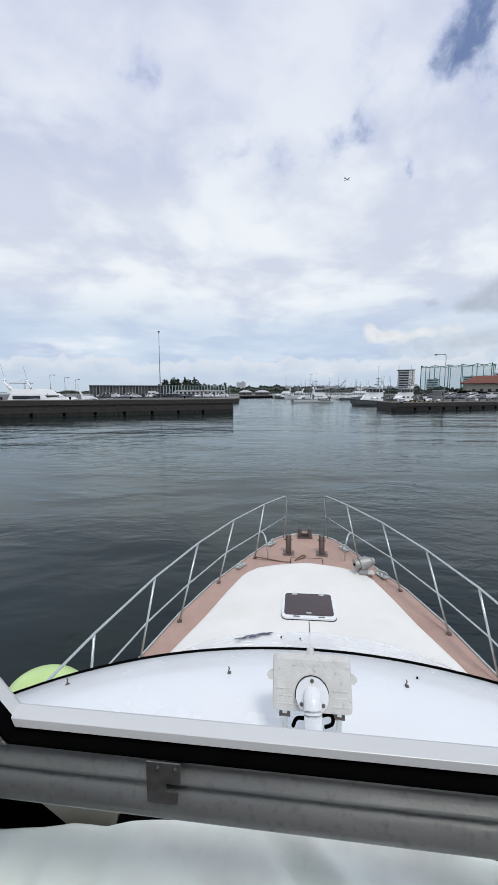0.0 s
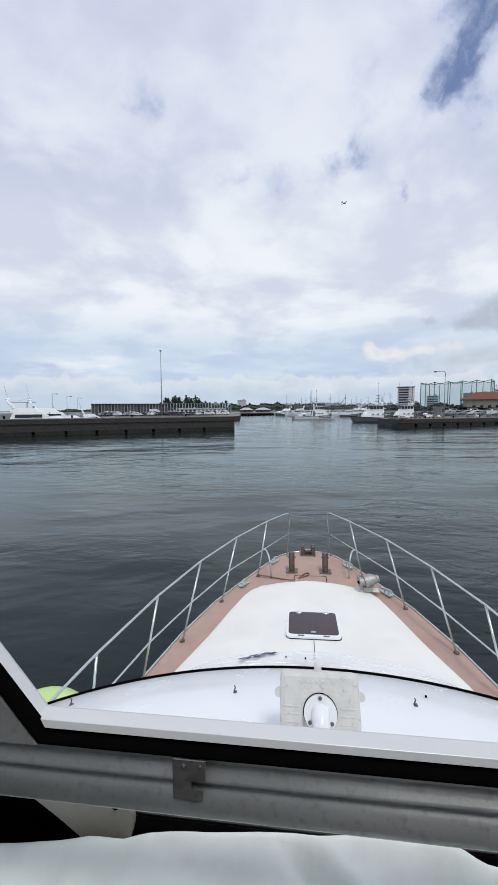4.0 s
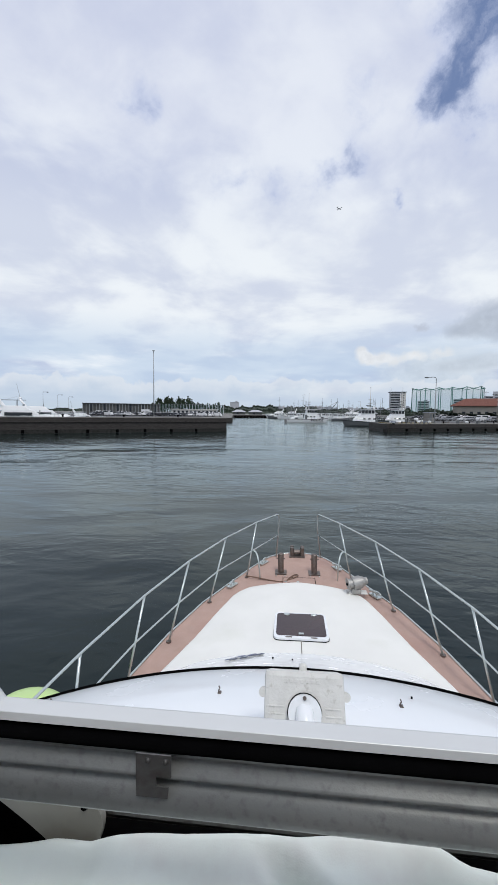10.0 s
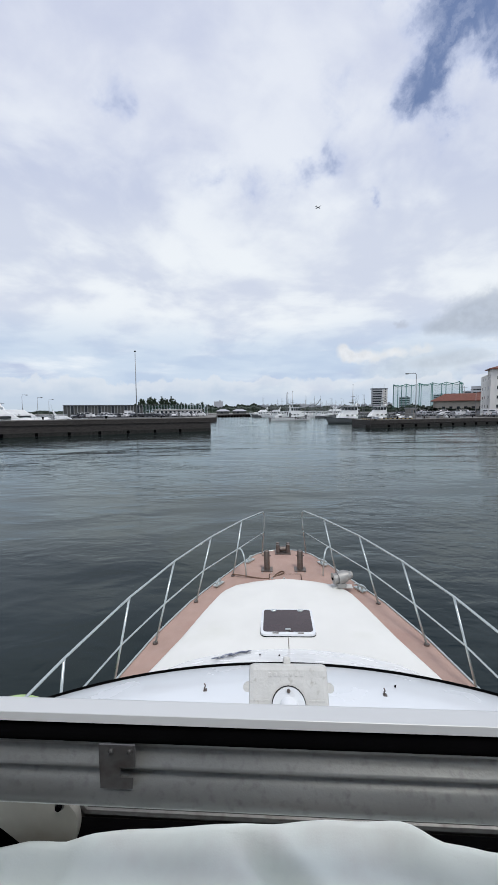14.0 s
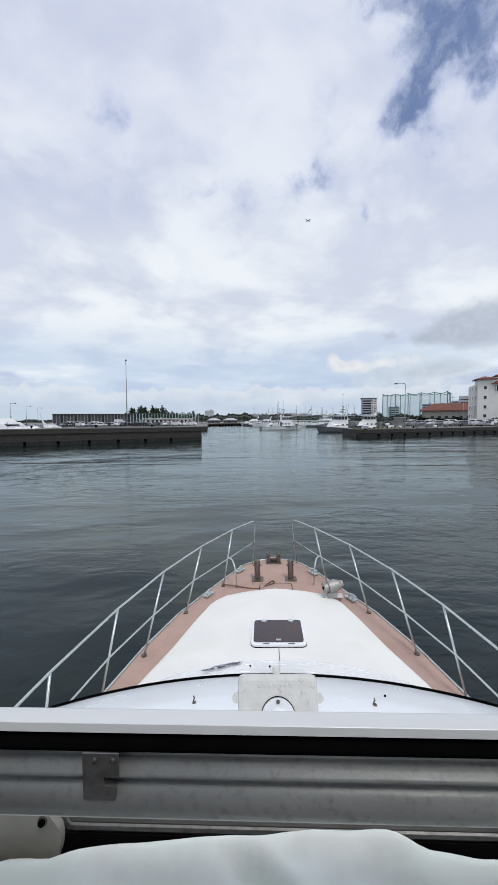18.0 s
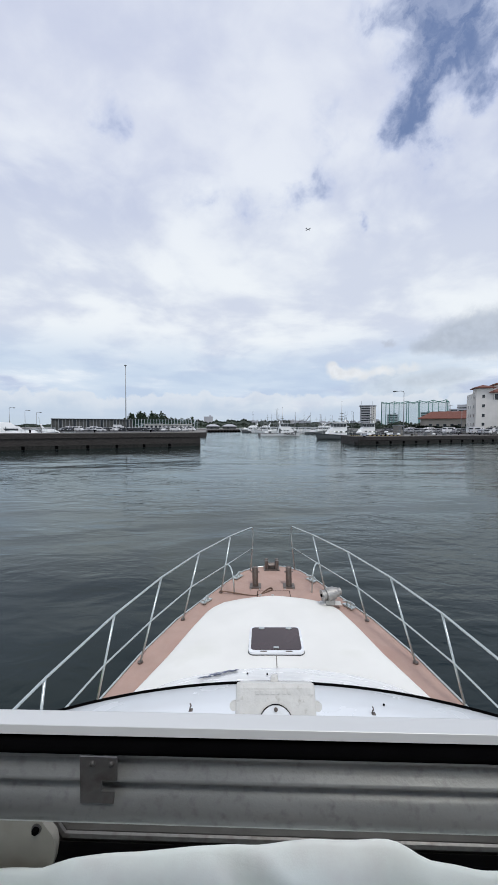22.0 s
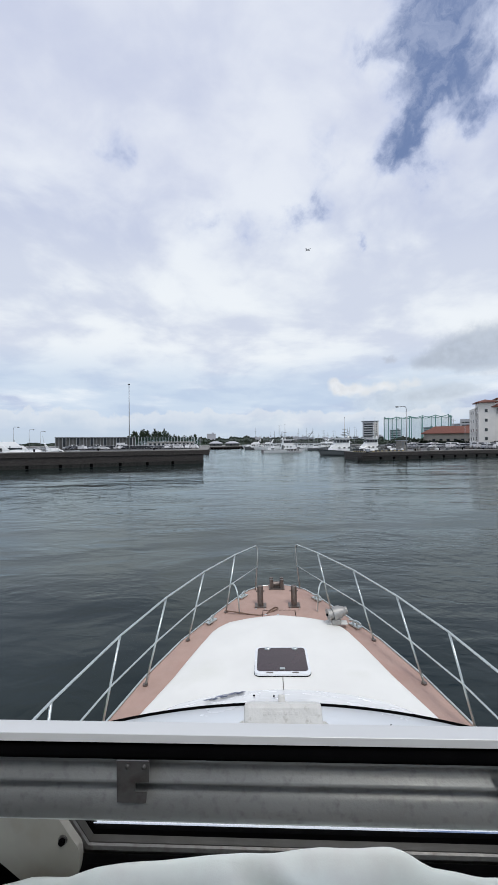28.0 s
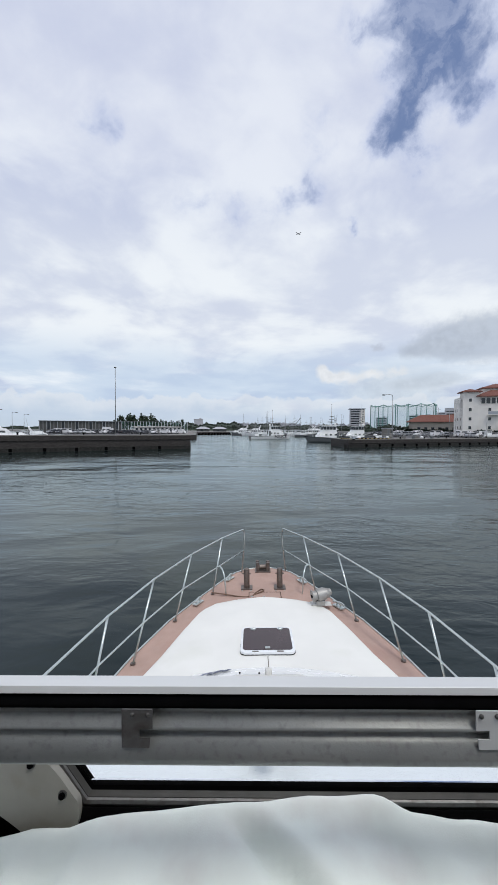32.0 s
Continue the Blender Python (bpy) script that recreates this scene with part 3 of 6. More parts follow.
zh = zt(3.84)
hatch = part("hatch", prism(B(), round_rect(HC, hx1 - hx0, hy1 - hy0, 0.05), zh - 0.02, zh + 0.022), M_GEL, yacht, "white hatch frame with rounded corners")
# Oversize black slab paints the shadow gap round the hatch rim.
part("gasket", prism(B(), round_rect(HC, hx1 - hx0 + 0.006, hy1 - hy0 + 0.006, 0.053), zh - 0.02, zh + 0.002), M_BLACK, hatch, "black slab drawing the shadow edge under the hatch rim")
part("pane", prism(B(), round_rect((HC[0], HC[1] + 0.010), hx1 - hx0 - 0.045, hy1 - hy0 - 0.062, 0.035), zh + 0.01, zh + 0.027), M_SMOKE, hatch, "smoked dark acrylic pane")
for x in (hx0 + 0.12, hx1 - 0.12):
    part("hinge", ball(B(), (x, hy1 - 0.045, zh + 0.028), 0.026, 12, 8, (1.2, 0.7, 0.55)), M_STEEL, hatch, "round steel hinge cap", smooth=True)
part("handle", rbox((HC[0], hy0 + 0.065, zh + 0.032), (0.05, 0.022, 0.012), 0.004), M_STEEL, hatch, "steel lift handle")
for x in (hx0 + 0.14, hx1 - 0.14):
    part("latch", rbox((x, hy0 + 0.016, zh + 0.022), (0.06, 0.014, 0.010), 0.003), M_DULLSTEEL, hatch)

# bollards
for x in (-0.156, 0.275):
    zb = deck_z(5.16) + 0.02
    b = part("bollard", cyl(B(), (x, 5.16, zb + 0.125), 0.038, 0.25, 20), M_DULLSTEEL, yacht, "weathered round steel mooring post", smooth=False)
    part("base_plate", rbox((x, 5.16, zb + 0.007), (0.15, 0.15, 0.014), 0.004), M_DULLSTEEL, b)
    part("cap", ball(B(), (x, 5.16, zb + 0.25), 0.038, 16, 8, (1, 1, 0.3)), M_DULLSTEEL, b, smooth=True)
    part("cross_pin", cyl(B(), (x, 5.16, zb + 0.19), 0.009, 0.11, 8, pose(0, 0, 0, 0, 90, 0)), M_DULLSTEEL, b)
    for dx in (-0.055, 0.055):
        part("bolt", cyl(B(), (x + dx, 5.03, zb + 0.017), 0.009, 0.008, 6), M_STEEL, b)

# bow roller
rol = part("bow_roller", rbox((CX, 5.71, deck_z(5.7) + 0.022), (0.22, 0.22, 0.02), 0.005), M_DULLSTEEL, yacht, "dark steel anchor roller with upright cheeks")
for x in (-0.075, 0.075):
    for y in (5.66, 5.74):
        part("cheek", tube(B(), [(CX + x * 0.9, y, deck_z(5.7) + 0.03), (CX + x, y, deck_z(5.7) + 0.145)], [0.030, 0.026], 10), M_DULLSTEEL, rol, "dull brown steel post")
part("wheel", cyl(B(), (CX, 5.70, deck_z(5.7) + 0.07), 0.035, 0.10, 14, pose(0, 0, 0, 0, 90, 0)), M_DULLSTEEL, rol, "steel roller wheel")

# windlass on the starboard deck edge
wz = deck_z(4.6) + 0.02
wm = pose(0, 0, 0, 0, 80, 14)
win = part("windlass", cyl(B(), (0.735, 4.62, wz + 0.135), 0.082, 0.11, 28, wm), M_CAST, yacht, "weathered cast grey anchor winch")
part("drum", cyl(B(), (0.655, 4.602, wz + 0.125), 0.060, 0.06, 24, wm), M_CAST, win, "waisted winch drum")
part("drum_flange", cyl(B(), (0.628, 4.596, wz + 0.121), 0.076, 0.012, 24, wm), M_CAST, win)
part("drum_hub", cyl(B(), (0.618, 4.594, wz + 0.12), 0.018, 0.02, 12, wm), M_BLACK, win)
part("motor", ball(B(), (0.80, 4.636, wz + 0.148), 0.066, 20, 12, (1.15, 1, 1)), M_CAST, win, "rounded motor housing", smooth=True)
part("end_cap", cyl(B(), (0.85, 4.648, wz + 0.157), 0.045, 0.05, 18, wm), M_CAST, win)
part("foot", rbox((0.735, 4.62, wz + 0.035), (0.12, 0.11, 0.07), 0.015), M_CAST, win)
part("base_plate", rbox((0.745, 4.635, wz + 0.006), (0.27, 0.11, 0.012), 0.004), M_LAMPBOX, win, "pale mounting plate")
part("cable", tube(B(), soft([(0.70, 4.70, wz + 0.03), (0.67, 4.73, wz + 0.005), (0.63, 4.74, wz - 0.03)]), 0.007, 6), M_BLACK, win, smooth=True)
# the winch is reduced and set back towards the bow
WIN_FOOT = Matrix.Translation((0.64, 4.62, wz - 0.08))
win.matrix_local = Matrix.Translation((-0.035, 0.045, 0)) @ WIN_FOOT @ Matrix.Scale(0.88, 4) @ WIN_FOOT.inverted() @ win.matrix_local

# chain locker lid let into the deck, with the rope on it
zl = deck_z(4.95) + 0.024
lid = part("locker_lid", rbox((0.075, 4.93, zl), (0.40, 0.20, 0.012), 0.004), M_PINK, yacht, "pink deck locker lid")
for a_, b_ in (((-0.125, 4.83), (-0.125, 5.03)), ((-0.125, 5.03), (0.275, 5.03)), ((0.275, 5.03), (0.275, 4.83))):
    part("lid_joint", tube(B(), [(*a_, zl + 0.007), (*b_, zl + 0.007)], 0.004, 5), M_BLACK, lid)
for x in (-0.09, 0.06):
    part("lid_catch", rbox((x, 4.90, zl + 0.008), (0.03, 0.02, 0.01), 0.003), M_STEEL, lid)

# cleats on the deck edges
for y, s in ((4.78, -1), (5.42, -1), (4.66, 1), (5.32, 1)):
    x = CX + s * (half_beam(y) - 0.10)
    z = deck_z(y) + 0.02
    turn = math.atan2(half_beam(y - 0.1) - half_beam(y + 0.1), 0.2) * s
    mm = Matrix.Translation((x, y, z)) @ Matrix.Rotation(turn, 4, "Z") @ Matrix.Scale(1.3, 4)
    c = part("fairlead", box(B(), (0, 0, 0.006), (0.05, 0.12, 0.012), 0.004, mm), M_STEEL, yacht, "polished steel deck fairlead")
    part("horn", tube(B(), [mm @ Vector(p) for p in soft([(0.012, -0.06, 0.034), (0.012, -0.02, 0.045), (-0.012, 0.02, 0.045), (-0.012, 0.06, 0.034)])], 0.011, 8), M_STEEL, c, smooth=True)
    for q in (-0.035, 0.035):
        part("post", cyl(B(), mm @ Vector((0, q * 0.7, 0.022)), 0.011, 0.04, 10), M_STEEL, c)

# bow rails
RAIL_L = [(-0.185, 5.61), (-0.478, 5.24), (-0.799, 4.69), (-1.081, 4.043), (-1.298, 3.35), (-1.465, 2.591), (-1.56, 2.0), (-1.62, 1.2)]
RAIL_R = [(0.342, 5.63), (0.607, 5.262), (0.939, 4.683), (1.217, 4.028), (1.424, 3.376), (1.565, 2.70), (1.64, 2.1), (1.69, 1.2)]
BASE_L = [(-0.60, 5.10), (-0.965, 4.483), (-1.221, 3.753), (-1.40, 3.16), (-1.52, 2.5), (-1.62, 1.7)]
BASE_R = [(0.74, 5.13), (1.093, 4.462), (1.356, 3.768), (1.53, 3.2), (1.65, 2.5), (1.72, 1.7)]
for rail, base, s in ((RAIL_L, BASE_L, -1), (RAIL_R, BASE_R, 1)):
    base = [(-0.03 + (x + 0.03) * 0.983, y * 0.983) for x, y in base]
    x0, y0 = rail[0]
    line = [(x0 + s * 0.05, y0 + 0.03, deck_z(y0) + 0.02), (x0 + s * 0.01, y0 + 0.01, deck_z(y0) + 0.45), (x0, y0, deck_z(y0) + 0.635)]
    ln = [Vector(p) for p in line[:2]] + soft([line[1], (x0, y0, deck_z(y0) + 0.65), (x0 + 0.25 * (rail[1][0] - x0), y0 + 0.25 * (rail[1][1] - y0), deck_z(y0) + 0.643)], rounds=3)[1:]
    ln += [Vector((x, y, deck_z(y) + 0.65)) for x, y in rail[1:]]
    r = part("bow_rail", tube(B(), ln, 0.0098, 10), M_STEEL, yacht, "polished tubular steel bow rail", smooth=True)
    pts = [(x0 + s * 0.012, y0 + 0.008, deck_z(y0) + 0.345)]
    for (bx, by), (tx, ty_) in zip(base, rail[1:]):
        pts.append(((bx * 0.52 + tx * 0.48), (by * 0.52 + ty_ * 0.48), deck_z(by) + 0.32))
    part("mid_rail", tube(B(), pts, 0.0080, 8), M_STEEL, r, smooth=True)
    for (bx, by), (tx, ty_) in zip(base, rail[1:]):
        st = part("stanchion", tube(B(), [(bx, by, deck_z(by) + 0.01), (tx, ty_, deck_z(ty_) + 0.645)], 0.0096, 10), M_STEEL, r, smooth=True)
        part("foot_flange", cyl(B(), (bx, by, deck_z(by) + 0.016), 0.025, 0.014, 14), M_DULLSTEEL, r)
    bx, by = base[0]
    hoop = soft([(pts[1][0], pts[1][1], pts[1][2] + 0.005), (pts[1][0] - s * 0.06, pts[1][1] - 0.06, pts[1][2] + 0.03), (bx - s * 0.165, by - 0.08, deck_z(by) + 0.27), (bx - s * 0.175, by - 0.04, deck_z(by) + 0.015)], rounds=3)
    part("hoop", tube(B(), hoop, 0.0105, 8), M_STEEL, r, smooth=True)

# lamp on the cabin roof, seen from behind
lamp = part("deck_lamp", rbox((0.006, 1.36, 2.742), (0.252, 0.075, 0.162), 0.016), M_LAMPBOX, yacht, "weathered off-white flood lamp housing seen from behind")
for z in (2.725, 2.705, 2.683):
    for sx in (-1, 1):
        part("rib", rbox((0.006 + sx * 0.088, 1.3225, z), (0.05, 0.005, 0.004), 0.001), M_LAMPBOX, lamp)
for k in range(7):
    part("raised_mark", rbox((-0.052 + k * 0.017, 1.3225, 2.795), (0.011, 0.004, 0.010), 0.001), M_LAMPBOX, lamp)
part("lug", rbox((0.004, 1.362, 2.830), (0.024, 0.028, 0.030), 0.009), M_LAMPBOX, lamp)
for sx in (-1, 1):
    part("side_lug", cyl(B(), (0.006 + sx * 0.131, 1.35, 2.758), 0.014, 0.03, 14, pose(0, 0, 0, 90, 0, 0)), M_LAMPBOX, lamp)
    lg = part("bracket_leg", rbox((0.006 + sx * 0.088, 1.340, 2.628), (0.016, 0.016, 0.075), 0.003), M_STEEL, lamp, "steel bracket leg")
    part("bolt", cyl(B(), (0.006 + sx * 0.088, 1.338, 2.640), 0.009, 0.036, 6, pose(0, 0, 0, 0, 90, 0)), M_DULLSTEEL, lg)
part("junction_cap", cyl(B(), (0.006, 1.310, 2.712), 0.051, 0.026, 28, pose(0, 0, 0, 90, 0, 0)), M_GEL, lamp, "round white junction cap", smooth=False)
part("cap_seal", cyl(B(), (0.006, 1.3215, 2.712), 0.0535, 0.008, 28, pose(0, 0, 0, 90, 0, 0)), M_BLACK, lamp, "thin dark seal ring")
for a in (90, 215, 325):
    part("screw", cyl(B(), (0.006 + 0.041 * math.cos(radians(a)), 1.296, 2.712 + 0.041 * math.sin(radians(a))), 0.006, 0.006, 8, pose(0, 0, 0, 90, 0, 0)), M_DULLSTEEL, lamp)
part("cable_elbow", tube(B(), soft([(0.006, 1.302, 2.718), (0.006, 1.280, 2.702), (0.007, 1.274, 2.668), (0.008, 1.284, 2.630)], rounds=3), 0.0275, 16), M_GEL, lamp, "white cable elbow", smooth=True)
part("cable", tube(B(), soft([(0.000, 1.325, 2.632), (-0.015, 1.315, 2.648), (-0.045, 1.315, 2.648), (-0.055, 1.335, 2.600)], rounds=3), 0.006, 8), M_BLACK, lamp, "black cable loop", smooth=True)
part("cable", tube(B(), soft([(0.020, 1.325, 2.625), (0.030, 1.315, 2.660), (0.070, 1.315, 2.672), (0.075, 1.325, 2.625), (0.050, 1.340, 2.600)], rounds=3), 0.006, 8), M_BLACK, lamp, "black cable loop", smooth=True)
LAMP_TILT = Matrix.Translation((0.006, 1.36, 2.745)) @ Matrix.Rotation(radians(-30), 4, "X") @ Matrix.Translation((-0.006, -1.36, -2.745))
lamp.matrix_local = LAMP_TILT
# the foot and the cables stand upright under the tilted housing
for o in list(lamp.children):
    if o.name.split(".")[0] in ("bracket_leg", "cable"):
        o.matrix_local = LAMP_TILT.inverted()
# small hooks on the roof
for x, y in ((-0.335, 1.70), (0.40, 1.69), (-1.05, 1.64)):
    z = roof_z(x, y)
    hk = part("roof_hook", tube(B(), soft([(x + 0.002, y, z - 0.002), (x - 0.003, y, z + 0.011), (x + 0.004, y, z + 0.016), (x - 0.001, y, z + 0.028)]), 0.0028, 6), M_DULLSTEEL, yacht, "small steel cover hook", smooth=True)
    part("hook_base", rbox((x + 0.002, y - 0.004, z + 0.002), (0.015, 0.018, 0.006), 0.002), M_DULLSTEEL, hk)
part("roof_stud", cyl(B(), (0.47, 1.78, roof_z(0.47, 1.78) + 0.003), 0.004, 0.008, 8), M_BLACK, yacht)
# worn blue decal on the cabin front
random.seed(4)
bm = B()
for k in range(34):
    # thin slanting flakes that climb towards the middle of the boat
    u = random.random()
    x, f0 = -0.52 + 0.25 * u, 0.72 + 0.20 * u + random.uniform(-0.05, 0.05) * (1 - abs(2 * u - 1) * 0.6)
    w = random.uniform(0.012, 0.036)
    f_ = []
    for a in (0, 1, 2, 3.1, 4.1, 5.2):
        px, f = x + w * math.cos(a), min(0.985, f0 + 0.5 * w * math.cos(a) + w * 1.1 * math.sin(a))
        z0 = roof_z(px, brow(px)) - 0.03
        f_.append(bm.verts.new((px, brow(px) + 0.02 + f * (foot(px) - brow(px) - 0.02), z0 + (1.605 - z0) * f ** 0.9 + 0.007 + 0.0003 * k)))
    bm.faces.new(f_)
for px, f in ((-0.17, 0.72), (-0.02, 0.66)):
    z0 = roof_z(px, brow(px)) - 0.03
    part("front_stud", ball(B(), (px, brow(px) + 0.02 + f * (foot(px) - brow(px) - 0.02), z0 + (1.605 - z0) * f ** 0.9 + 0.006), 0.007, 10, 6), M_BLACK, yacht, "small dark screw head", smooth=True)
part("decal", bm, M_BLUE, yacht, "flaking dark blue decal")

# windscreen frame by the camera: a rail section drawn out across the opening
XL, XR = -0.285, 0.62


def rail_section(name, prof, mat, label="", x0=XL - 0.022, x1=XR, smooth=False):
    bm = B()
    loft(bm, [[(x, y, z) for y, z in prof] for x in (x0, x1)], close=True)
    return part(name, bm, mat, screen, label, smooth)


def swept(name, prof, mat, label, corner, ztop, lean, reach, x1=XR, smooth=True):
    """A rail section drawn along the sill, mitred at the corner and carried up the slanting side."""
    a = radians(lean)
    rings = [[(x1, y, z) for y, z in prof]]
    turn = [(corner - (ztop - z) * math.tan(a / 2), y, z) for y, z in prof]
    rings.append(turn)
    rings.append([(x - reach * math.cos(a), y, z + reach * math.sin(a)) for x, y, z in turn])
    bm = B()
    loft(bm, rings, close=True)
    ob = part(name, bm, mat, screen, label, smooth)
    if smooth:
        # keep the mitre crisp
        for e in ob.data.edges:
            i, j = e.vertices
            n = len(prof)
            if i // n == 1 and j // n == 1:
                e.use_edge_sharp = True
    return ob


screen = part("windscreen", rbox(((XL + XR) / 2, 0.4435, 3.3825), (XR - XL, 0.020, 0.012)), M_BLACK, yacht, "black rubber gap between the window frames")
swept("outer_sill", [(0.4285, 3.3934), (0.4305, 3.3989), (0.4309, 3.3992), (0.4455, 3.3998), (0.4490, 3.3976), (0.4490, 3.386)], M_ALULIGHT, "white painted outer window rail", -0.2900, 3.3934, 52, 0.38, smooth=False)
rail_section("inner_rail", [(0.430, 3.3880), (0.4195, 3.3902), (0.4178, 3.3892), (0.4184, 3.3855), (0.4222, 3.3815), (0.4230, 3.3785), (0.4202, 3.3740), (0.4173, 3.3712), (0.4162, 3.3697), (0.4168, 3.3680), (0.4202, 3.3660), (0.4224, 3.3635), (0.4216, 3.3608), (0.4190, 3.3588), (0.4168, 3.355), (0.4152, 3.345), (0.4156, 3.339), (0.4176, 3.3358), (0.424, 3.3350), (0.440, 3.3355), (0.440, 3.386)], M_ALU, "scuffed grey aluminium window rail with a groove", x0=-0.40, smooth=True)
# Strip also blacks out the rail top, standing in for the sill's shade.
swept("seal", [(0.4182, 3.3872), (0.4168, 3.3888), (0.4178, 3.3910), (0.4240, 3.3920), (0.4335, 3.3895), (0.4335, 3.3825)], M_BLACK, "black rubber strip over the shaded top of the rail", -0.2785, 3.3865, 52, 0.40)
swept("gap_lining", [(0.4336, 3.3800), (0.4336, 3.3888), (0.4440, 3.3888), (0.4440, 3.3800)], M_BLACK, "black lining of the window gap", -0.2950, 3.3890, 52, 0.40, smooth=False)


def plate(name, outline, y0, y1, mat, parent, label=""):
    """A flat piece with the given (x, z) outline."""
    bm = B()
    loft(bm, [[(x, y, z) for x, z in outline] for y in (y0, y1)], close=True)
    return part(name, bm, mat, parent, label)


plate("jamb", [(-0.2795, 3.3862), (-0.5255, 3.7010), (-0.56, 3.7010), (-0.40, 3.3862)], 0.4175, 0.4330, M_ALU, screen, "slanting aluminium side frame")
# Wall outside the view, added to hold front light off the left side.
plate("side_wall", [(-0.40, 3.3862), (-0.56, 3.7010), (-0.85, 4.12), (-1.245, 4.12), (-1.245, 3.02), (-0.40, 3.02)], 0.4230, 0.4480, M_GEL, yacht, "unseen white wall beside the window, blocks light on the left")
for x, s, mat, label in ((-0.153, 1, M_PLATE, "small hooked steel catch plate"), (0.182, -1, M_ALULIGHT, "pale hooked catch plate")):
    # hooked catch plate: an upright with a notch cut in from the side
    k = plate("catch_plate", [(x + s * u, z) for u, z in ((-0.003, 3.3545), (-0.003, 3.3890), (0.0245, 3.3890), (0.0245, 3.3715), (0.0125, 3.3715), (0.0125, 3.3635), (0.0225, 3.3635), (0.0215, 3.3545))], 0.4140, 0.4152, mat, screen, label)
    for u in (0.0066, 0.0204):
        part("screw", ball(B(), (x + s * u, 0.4137, 3.3845), 0.0022, 10, 6), M_SHADEFRAME, k, smooth=True)
# the window frame sits slightly askew in the wheelhouse
screen.matrix_local = Matrix.Translation((-0.05, 0.43, 3.38)) @ Matrix.Rotation(radians(0.62), 4, "Y") @ Matrix.Translation((0.05, -0.43, -3.38))


def soft_outline(pts):
    """Rounds the corners of a closed outline."""
    for _ in range(2):
        q = []
        for (a, b), (c, d) in zip(pts, pts[1:] + pts[:1]):
            q += [(a * 0.75 + c * 0.25, b * 0.75 + d * 0.25), (a * 0.25 + c * 0.75, b * 0.25 + d * 0.75)]
        pts = q
    return pts


# lower fixed pane and its frame
swept("lower_frame", [(0.627, 3.07), (0.627, 3.110), (0.6295, 3.1130), (0.6315, 3.1155), (0.640, 3.1155), (0.640, 3.07)], M_SHADEFRAME, "dark lower window frame", -0.272, 3.1235, 56, 0.11, smooth=False)
swept("glazing_seal", [(0.6318, 3.1155), (0.6322, 3.1225), (0.6395, 3.1238), (0.640, 3.1155)], M_BLACK, "black glazing seal", -0.272, 3.1235, 56, 0.11, smooth=False)
swept("trim_bead", [(0.6225, 3.1030), (0.6230, 3.1085), (0.6255, 3.1100), (0.6270, 3.1080), (0.6270, 3.1030)], M_PLATE, "dull grey trim bead", -0.272, 3.1235, 56, 0.11, smooth=False)
# Shade below the pane is put into the black of this moulding.
rail_section("frame_lip", [(0.606, 3.040), (0.606, 3.086), (0.612, 3.095), (0.6224, 3.0985), (0.6224, 3.040)], M_BLACK, "lower sill moulding, blackened for the shade on it", x0=-0.33)
panel = part("side_panel", loft(B(), [[(x, y, z) for x, z in soft_outline([(-0.52, 3.196), (-0.335, 3.192), (-0.311, 3.168), (-0.290, 3.137), (-0.281, 3.126), (-0.281, 3.100), (-0.295, 3.060), (-0.325, 3.050), (-0.369, 3.092), (-0.447, 3.146), (-0.52, 3.190)])] for y in (0.600, 0.611)], close=True), M_CREAM, screen, "cream moulded corner panel")
for x, z in ((-0.303, 3.138), (-0.346, 3.181)):
    b = part("bolt", cyl(B(), (x, 0.5975, z), 0.0042, 0.006, 6, pose(0, 0, 0, 90, 0, 0)), M_BLACK, screen, "dark hexagon bolt")
    part("washer", cyl(B(), (x, 0.5995, z), 0.0062, 0.002, 12, pose(0, 0, 0, 90, 0, 0)), M_SHADEFRAME, b)
# Added black sheet: darkens the shaded corner and hides the bright roof.
part("corner_shade", rbox((-0.64, 0.65, 3.09), (0.60, 0.02, 0.20), 0.004), M_BLACK, screen, "black sheet added to darken the corner behind the panel")
gl = part("pane", rbox((0.15, 0.634, 3.175), (0.92, 0.004, 0.09)), M_GLASS, screen, "clear fixed lower pane")
gl.visible_shadow = False
# unseen wheelhouse shell added round the camera; roof edge set to limit light
shell = part("wheelhouse_roof", rbox((0.0, -1.12, 4.16), (2.6, 1.96, 0.06), 0.02), M_GEL, yacht, "unseen white wheelhouse roof, cuts the light on the window rail")
for s in (-1, 1):
    part("wheelhouse_side", rbox((s * 1.27, -0.75, 3.1), (0.05, 2.3, 2.0), 0.01), M_GEL, yacht)
part("wheelhouse_front", rbox((0.0, 0.69, 2.52), (2.5, 0.04, 1.06), 0.01), M_GEL, yacht)
for s in (-1, 1):
    part("side_coaming", loft(B(), [[(s * 1.25, y, roof_z(1.25, 0.6)), (s * 1.5, y, roof_z(1.5, 0.6)), (s * 1.73, y, roof_z(1.73, 0.6) - 0.02), (s * 1.73, y, 1.25)] for y in (0.90, 0.2, -1.0, -2.1)]), M_GEL, yacht)
part("wheelhouse_back", rbox((0.0, -2.05, 3.0), (2.5, 0.05, 2.2), 0.01), M_GEL, yacht)
part("wheelhouse_floor", rbox((0.0, -0.8, 2.02), (2.5, 2.5, 0.05), 0.005), M_PINK, yacht)
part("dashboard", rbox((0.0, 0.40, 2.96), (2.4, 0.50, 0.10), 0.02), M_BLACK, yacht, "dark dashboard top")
part("dashboard_front", rbox((0.0, 0.18, 2.5), (2.4, 0.04, 0.95), 0.01), M_GEL, yacht)


